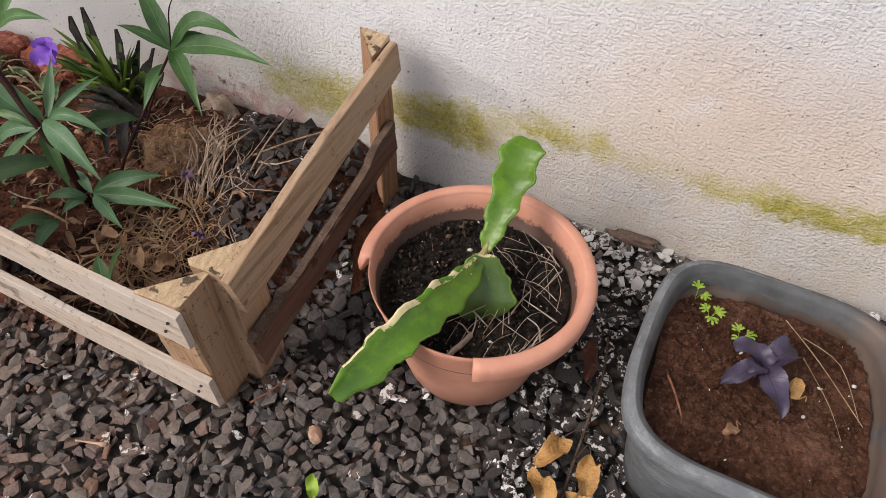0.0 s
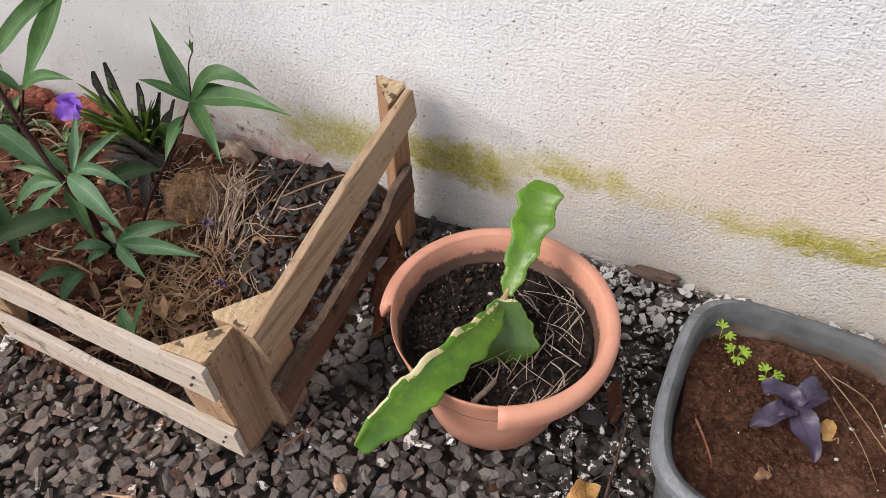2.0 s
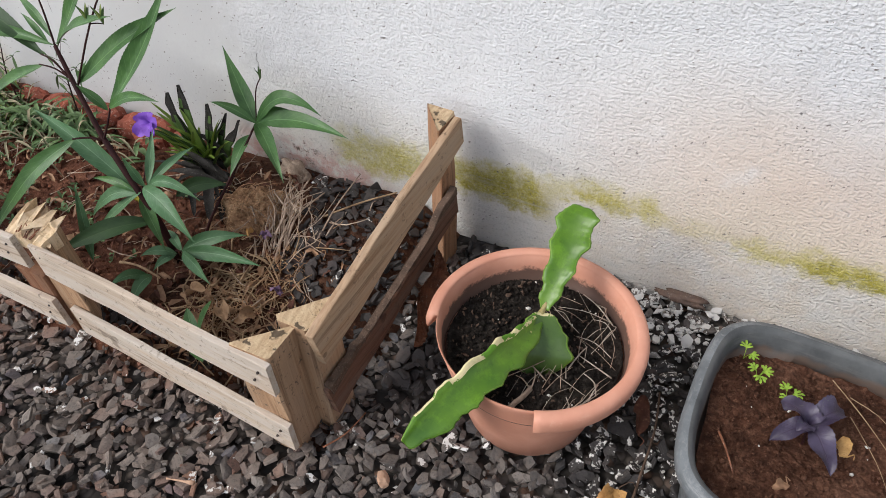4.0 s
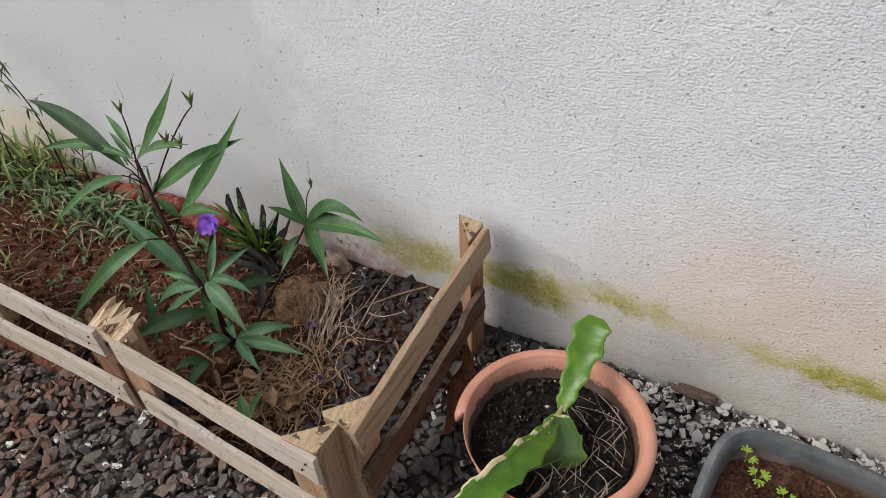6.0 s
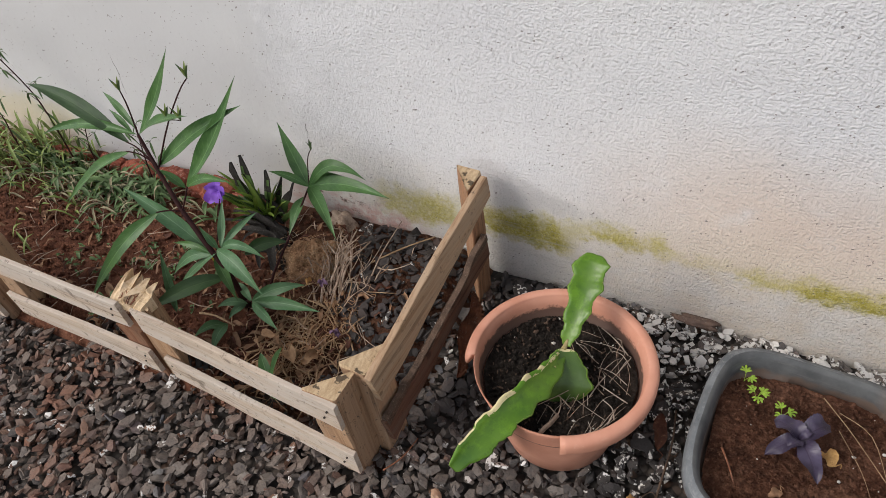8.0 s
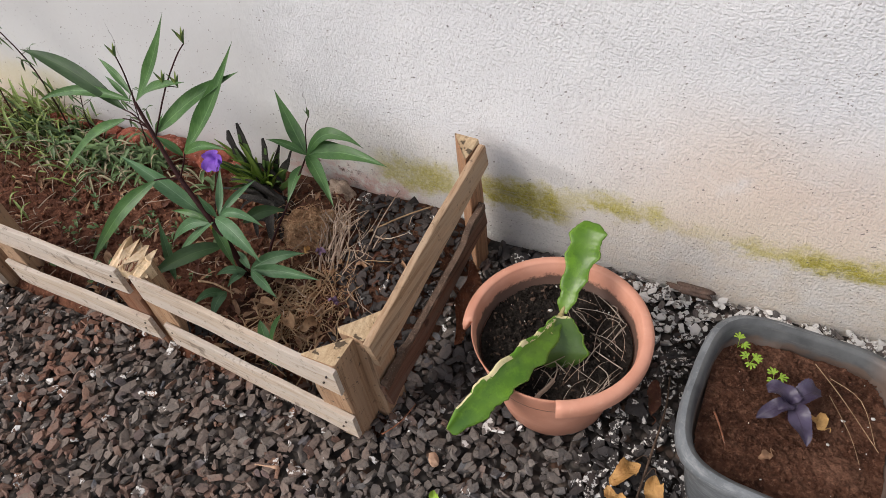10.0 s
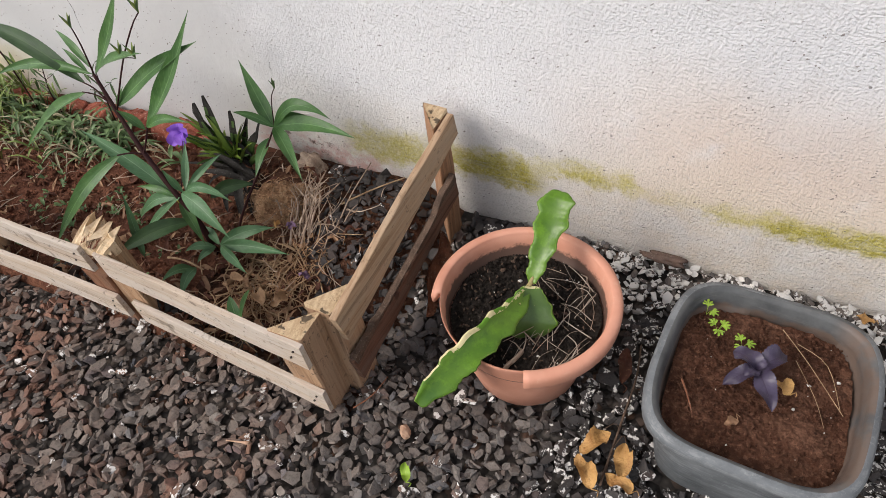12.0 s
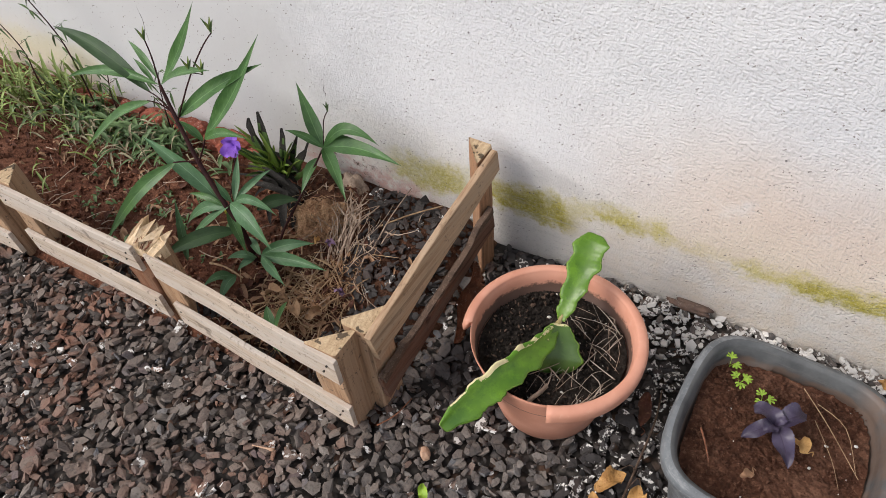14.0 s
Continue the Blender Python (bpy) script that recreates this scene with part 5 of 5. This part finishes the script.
def fibre_spot():
    x, y = random.choice(((-0.215, 0.29), (-0.235, 0.22), (-0.30, 0.13), (-0.34, 0.40), (-0.27, 0.17), (-0.385, 0.38)))
    return V((random.gauss(x, 0.034), random.gauss(y, 0.036), 0))


def all_over():
    return V((random.uniform(-1.3, -0.12), random.uniform(0.05, 0.55), 0))


strewn("straw_litter", M_STRAW, 190, by_corner, (0.010, 0.048), (0.0007, 0.0024), "loose straw covering the corner of the soil bed", 0.4)
strewn("fibre_litter", M_FIBRE, 620, fibre_spot, (0.004, 0.018), (0.0004, 0.0011), "matted rusty fibres on the soil bed", 1.2)
strewn("twig_litter", M_ROOT, 200, all_over, (0.012, 0.05), (0.0008, 0.0022), "thin grey twigs scattered over red soil", 0.4)
for n, mat, lab in ((280, M_DEAD, "small brown dead leaves scattered over the soil"), (300, M_OLDLEAF, "dark rotting leaf scraps lying on the soil")):
    bm = bmesh.new()
    for k in range(n):
        c = V((random.uniform(-1.45, -0.3), random.uniform(0.05, 0.56), 0)) if k % 3 else V((random.gauss(-0.30, 0.12), random.gauss(0.20, 0.10), 0))
        if not (-2.2 < c.x < -0.06 and 0.05 < c.y < 0.57):
            continue
        c.z = ground_height(c.x, c.y) + 0.006
        a = random.uniform(0, 6.28)
        d = V((math.cos(a), math.sin(a), random.uniform(-0.1, 0.4))) * random.uniform(0.006, 0.024)
        blade(bm, [c - d, c + V((0, 0, random.uniform(0.002, 0.012))), c + d], random.uniform(0.004, 0.014), random.uniform(0.2, 0.9), 5, 0.7, wave=0.8)
    whole("leaf_litter", bm, mat, lab, "leaf litter", kind="stuff")
for at, size, turn, mat, lab in (((-0.29, 0.115, 0.05), (0.065, 0.034), 100, M_DEAD, "large crumpled brown leaf inside the crate corner"), ((-0.22, 0.09, 0.045), (0.045, 0.03), 20, M_DEAD, "flat brown dead leaf inside the crate corner"), ((-0.255, 0.145, 0.055), (0.055, 0.036), 60, M_BROWNLEAF, "crumpled tan dead leaf by the corner post"), ((-0.21, 0.16, 0.05), (0.05, 0.034), 150, M_BROWNLEAF, "curled tan dead leaf in the crate corner"), ((-0.33, 0.165, 0.06), (0.06, 0.03), 120, M_BROWNLEAF, "narrow tan dead leaf among straw"),
                                 ((-0.62, 0.33, 0.055), (0.045, 0.032), 70, M_SPROUTDRY, "small yellowing leaf on red soil"), ((-0.318, 0.333, 0.075), (0.026, 0.020), 10, M_YELLOW, "orange dead leaf among dry stems")):
    dead_leaf("dead_leaf", (at[0], at[1], at[2] + 0.006), (size[0] * 0.85, size[1] * 0.75), turn, mat, lab, 0.7, (random.uniform(-28, 28), random.uniform(-28, 28)))
for at in ((-0.293, 0.344, 0.075), (-0.190, 0.240, 0.062)):
    bm = bmesh.new()
    for k in range(5):
        a = k * 1.3
        d = V((random.uniform(0.008, 0.02) * math.cos(a), random.uniform(0.006, 0.014) * math.sin(a), random.uniform(-0.004, 0.008)))
        blade(bm, [at, V(at) + d * 0.5 + V((0, 0, random.uniform(0, 0.008))), V(at) + d], random.uniform(0.006, 0.011), 0.8, 6, 0.6, wave=0.9)
    whole("fallen_flower", bm, M_WILT, "shrivelled violet flower fallen on the litter", "flower", "fallen violet flowers")
bm = bmesh.new()
for k in range(2600):
    x, y = random.uniform(-1.9, -0.02), random.uniform(0.04, 0.58)
    if x > -0.16 - 0.36 * (y - 0.1):
        continue
    s = random.choice((0.002, 0.003, 0.004, 0.005, 0.006, 0.009))
    lump(bm, (x, y, ground_height(x, y) + s * 0.3), (s, s * random.uniform(0.6, 1), s * 0.7), k)
whole("soil_crumbs", bm, M_REDSOIL, "loose crumbs of red soil on the bed", "soil", kind="stuff", smooth=False)

bm = bmesh.new()
for k in range(420):
    x, y = random.uniform(-1.25, -0.25), random.uniform(0.05, 0.46)
    r = random.uniform(0.003, 0.010)
    lump(bm, (x, y, ground_height(x, y) + 0.003), (r, r * random.uniform(0.3, 0.8), r * random.uniform(0.2, 0.5)), k, 0.5)
whole("bark_chips", bm, M_BARK, "small red-brown bark chips strewn over the soil", "bark chips", kind="stuff", smooth=False)

# ---- clay edging along the wall ----
x = -0.660
for k, (L, gap, hgt, deep) in enumerate(((0.075, 0.012, 0.030, 0.85), (0.150, 0.010, 0.044, 1.05), (0.105, 0.018, 0.048, 1.1), (0.130, 0.022, 0.040, 1.0), (0.090, 0.050, 0.030, 0.8), (0.160, 0.0, 0.030, 0.9))):
    bm = bmesh.new()
    rings = []
    for i in range(15):
        u = i / 14
        q = []
        slump = 1 - 0.35 * abs(2 * u - 1) ** 6
        for j in range(11):
            a = math.pi * j / 10
            flat = (abs(math.cos(a)) ** 3 + abs(math.sin(a)) ** 3) ** (-1 / 3)
            rr = 0.84 * hgt * flat * slump * (1 + 0.26 * noise.noise(V((u * 4 + k * 3, j * 0.5, 1))) + 0.20 * noise.noise(V((u * 15 * L / 0.15 + k, j * 1.3, 4))))
            q.append(V((x - L * u + 0.006 * noise.noise(V((j * 1.1, k, u))), 0.555 + 0.006 * math.sin(k * 2.1) + rr * deep * math.cos(a), 0.042 + rr * math.sin(a))))
        q += [V((x - L * u, q[-1].y, 0.0)), V((x - L * u, q[0].y, 0.0))]
        rings.append(q)
    loft(bm, rings)
    bmesh.ops.recalc_face_normals(bm, faces=bm.faces)
    whole("edging_tile", bm, M_TILE, "broken red clay edging piece against the wall", "edging tile", "clay edging pieces", smooth=False)
    x -= L + gap

# ---- weeds and grass at the far end ----
bm = bmesh.new()
for k in range(1300):
    x = -1.14 - abs(random.gauss(0, 0.45))
    y = random.uniform(0.12, 0.58)
    tuft = 0.5 + 0.5 * noise.noise(V((x * 7, y * 7, 3)))
    dens = 0.03 + 0.97 * min(1, max(0, (y - (0.34 if x > -1.5 else 0.22)) / 0.15))
    if random.random() > dens * (0.35 + tuft) or x < -2.7 or x > -1.3 and y > 0.50:
        continue
    b = V((x, y, ground_height(x, y)))
    a = random.uniform(0, 6.28)
    hgt = random.uniform(0.03, 0.11) * (1.4 if x < -1.35 else 0.8)
    e = b + V((math.cos(a) * hgt * 0.9, math.sin(a) * hgt * 0.7, hgt * random.uniform(0.25, 1.0)))
    e.y = min(e.y, 0.59)
    blade(bm, [b, b.lerp(e, 0.5) + V((0, 0, hgt * 0.25)), e], random.uniform(0.004, 0.010), 0.3, 5, 0.7)
whole("grass_patch", bm, M_GRASS, "unkempt pale green grass growing along the wall", "grass", kind="stuff")
bm = bmesh.new()
for k in range(46):
    x, y = random.gauss(-1.12, 0.15), random.gauss(0.455, 0.035)
    if not (0.1 < y < 0.50):
        continue
    c = V((x, y, ground_height(x, y)))
    for m in range(random.choice((4, 5, 6, 7))):
        b = c + V((random.uniform(-0.02, 0.02), random.uniform(-0.02, 0.02), random.uniform(0.005, 0.06)))
        a = random.uniform(0, 6.28)
        L = random.uniform(0.03, 0.085)
        e = b + V((math.cos(a) * L, math.sin(a) * L, random.uniform(-0.03, 0.03)))
        e.y = min(e.y, 0.59)
        blade(bm, [b, b.lerp(e, 0.5) + V((0, 0, 0.010)), e], random.uniform(0.008, 0.015), 0.3, 6)
for k in range(26):
    x, y = random.uniform(-1.5, -0.9), random.uniform(0.46, 0.52)
    b = V((x, y, ground_height(x, y)))
    for m in range(4):
        e = b + V((random.uniform(-0.05, 0.05), random.uniform(-0.04, 0.03), random.uniform(0.03, 0.09)))
        blade(bm, [b, b.lerp(e, 0.5) + V((0, 0, 0.010)), e], random.uniform(0.006, 0.012), 0.3, 6)
whole("weed_mat", bm, M_WEED, "low grey-green weeds with narrow leaves on red soil", "weeds", kind="stuff")
bm = bmesh.new()
for k in range(210):
    x, y = random.gauss(-1.25, 0.24), random.gauss(0.45, 0.06)
    if not (0.08 < y < 0.53 and -2.2 < x < -0.72):
        continue
    b = V((x, y, ground_height(x, y) + random.uniform(0.0, 0.05)))
    a = random.uniform(0, 6.28)
    L = random.uniform(0.03, 0.10)
    e = b + V((math.cos(a) * L, math.sin(a) * L * 0.7, random.uniform(-0.02, 0.05)))
    e.y = min(e.y, 0.58)
    blade(bm, [b, b.lerp(e, 0.5) + V((0, 0, 0.016)), e], random.uniform(0.003, 0.008), 0.4, 5, 0.7)
whole("dry_grass", bm, M_HAY, "bleached dry grass blades tangled among the weeds", "grass", kind="stuff")
bm = bmesh.new()
for k in range(70):
    x, y = random.gauss(-0.85, 0.22), random.gauss(0.24, 0.09)
    if not (0.06 < y < 0.5):
        continue
    b = V((x, y, ground_height(x, y)))
    for j in range(4):
        a = random.uniform(0, 6.28)
        e = b + V((0.016 * math.cos(a), 0.016 * math.sin(a), 0.012))
        blade(bm, [b, b.lerp(e, 0.5) + V((0, 0, 0.004)), e], 0.007, 0.2, 4)
whole("small_weeds", bm, M_WEED, "tiny scattered weeds sprouting from red soil", "weeds", kind="stuff")


def wiry(ps, n, label):
    w = thing("wiry_weed", ps[0], label, "weed", "wiry weeds")
    bm = bmesh.new()
    tube(bm, ps, 0.0026, 0.0012, 5, 14)
    part("stem", bm, M_STEM, w)
    pts = curve_points(ps, n)
    for k, p in enumerate(pts[2:]):
        a = k * 2.4
        bm = bmesh.new()
        d = V((0.06 * math.cos(a), 0.025 * math.sin(a), 0.03 + 0.03 * math.sin(a * 1.7)))
        tube(bm, [p, p + d * 0.5, p + d * 0.8], 0.0009, 0.0006, 4, 3)
        part("twig", bm, M_STEM, w)
        for j in (0, 1, 2):
            bm = bmesh.new()
            e = p + d * 0.7 + V((0.04 * math.cos(a + j * 2), 0.012 * math.sin(a + j * 2), 0.012 - 0.03 * j))
            blade(bm, [p + d * 0.7, (p + d * 0.7).lerp(e, 0.5) + V((0, 0, 0.004)), e], 0.007, 0.3, 5)
            part("leaf", bm, M_WEED, w)


wiry([(-1.31, 0.50, 0.05), (-1.296, 0.50, 0.20), (-1.300, 0.50, 0.31), (-1.344, 0.50, 0.397), (-1.395, 0.50, 0.459), (-1.45, 0.50, 0.50)], 11, "wiry dark-stemmed weed leaning along the wall")
wiry([(-1.47, 0.46, 0.04), (-1.50, 0.47, 0.13), (-1.525, 0.49, 0.22), (-1.60, 0.50, 0.30), (-1.68, 0.50, 0.36)], 9, "wiry dark-stemmed weed in front of the wall")
wiry([(-1.20, 0.50, 0.05), (-1.19, 0.50, 0.15), (-1.15, 0.50, 0.24)], 7, "short wiry weed with small leaves by the wall")
wiry([(-0.98, 0.50, 0.05), (-0.96, 0.50, 0.16), (-0.93, 0.50, 0.27)], 7, "upright weed with narrow leaves by the wall")

# ---- gravel ----
random.seed(11)
CHIPS = []
for k in range(34):
    bm = bmesh.new()
    ax, ay, az = random.uniform(0.85, 1.2), random.uniform(0.42, 0.85), random.uniform(0.18, 0.34)
    corners = random.choice((4, 5, 5, 6))
    turn = random.uniform(0, 6.28)
    for c in range(corners):
        a = turn + (c + random.uniform(-0.32, 0.32)) * 6.283 / corners
        r = random.uniform(0.8, 1.12)
        px, py = ax * r * math.cos(a), ay * r * math.sin(a)
        top = az * random.uniform(0.35, 1.1)
        bm.verts.new((px, py, top))
        bm.verts.new((px * random.uniform(0.7, 1.05), py * random.uniform(0.7, 1.05), -az * random.uniform(0.5, 1.1)))
    bm.verts.new((random.uniform(-0.4, 0.4) * ax, random.uniform(-0.4, 0.4) * ay, az * random.uniform(0.9, 1.35)))
    bmesh.ops.convex_hull(bm, input=bm.verts)
    loose = [v for v in bm.verts if not v.link_faces]
    bmesh.ops.delete(bm, geom=loose, context="VERTS")
    bmesh.ops.triangulate(bm, faces=bm.faces)
    bm.verts.index_update()
    CHIPS.append((np.array([v.co[:] for v in bm.verts]), [[v.index for v in f.verts] for f in bm.faces]))
    bm.free()
CHIP_MESH = []
for vs, fs in CHIPS:
    me = bpy.data.meshes.new("stone")
    me.from_pydata(vs.tolist(), [], fs)
    me.materials.append(M_STONE)
    CHIP_MESH.append(me)


def in_bed(x, y):
    return x < 0.02 and y > 0.015


def blocked(x, y):
    return math.hypot(x - POT[0], y - POT[1]) < 0.092 or (abs(x - BUCKET[0]) < 0.115 and abs(y - BUCKET[1]) < 0.12)


spots = []
for layer, (cell, z0) in enumerate(((0.0215, -0.012), (0.0190, -0.002))):
    for i in range(int(3.1 / cell)):
        for j in range(int(1.6 / cell)):
            x = -1.9 + (i + random.uniform(-0.1, 1.1)) * cell
            y = -0.98 + (j + random.uniform(-0.1, 1.1)) * cell
            rim = min(x + 1.9, 1.2 - x, y + 0.98) + 0.16 * noise.noise(V((x * 5, y * 5, 8)))
            if y > 0.588 or blocked(x, y) or random.random() > rim / 0.25:
                continue
            z = z0
            if in_bed(x, y):
                if x < -0.14 - 0.36 * (y - 0.1) + 0.08 * noise.noise(V((x * 9, y * 9, 0))) and not (y < 0.11 and x > -0.8):
                    continue
                z = -0.02 + (ground_height(x, y) + 0.02) * min(1.0, (0.03 - x) / 0.10, (y - 0.022) / 0.05) + (0.007 if layer else -0.001)
                z = max(z, z0)
            size = random.choice((0.006, 0.008, 0.010, 0.012, 0.014, 0.016, 0.018, 0.021)) * random.uniform(0.78, 1.02)
            if y > 0.42 and x > 0.3:
                size *= 0.78
            spots.append((x, y, z + random.uniform(-0.004, 0.005), size, layer))

for i in range(420):
    x, y = random.uniform(0.28, 1.15), 0.592 - abs(random.gauss(0, 0.085))
    if not blocked(x, y) and y > 0.3:
        spots.append((x, y, random.uniform(-0.004, 0.004), random.uniform(0.007, 0.015), 0))
near = [s for s in spots if s[4] == 1 and -0.30 < s[0] < 0.30 and -0.22 < s[1] < 0.06]
single = set(near[:300])
verts, faces, count = [], [], 0
for s in spots:
    x, y, z, size, layer = s
    rot = Euler((random.gauss(0, 0.42), random.gauss(0, 0.42), random.uniform(0, 6.283)))
    k = random.randrange(len(CHIPS))
    if s in single:
        ob = new("stone", CHIP_MESH[k])
        ob.matrix_basis = Matrix.LocRotScale((x, y, z), rot, (size, size, size))
        ob.parent = ground
        continue
    vs, fs = CHIPS[k]
    q = vs @ (np.array(rot.to_matrix()).T * size) + np.array((x, y, z))
    verts.append(q)
    faces.extend([[a + count for a in f] for f in fs])
    count += len(q)
me = bpy.data.meshes.new("gravel")
me.from_pydata(np.concatenate(verts).tolist(), [], faces)
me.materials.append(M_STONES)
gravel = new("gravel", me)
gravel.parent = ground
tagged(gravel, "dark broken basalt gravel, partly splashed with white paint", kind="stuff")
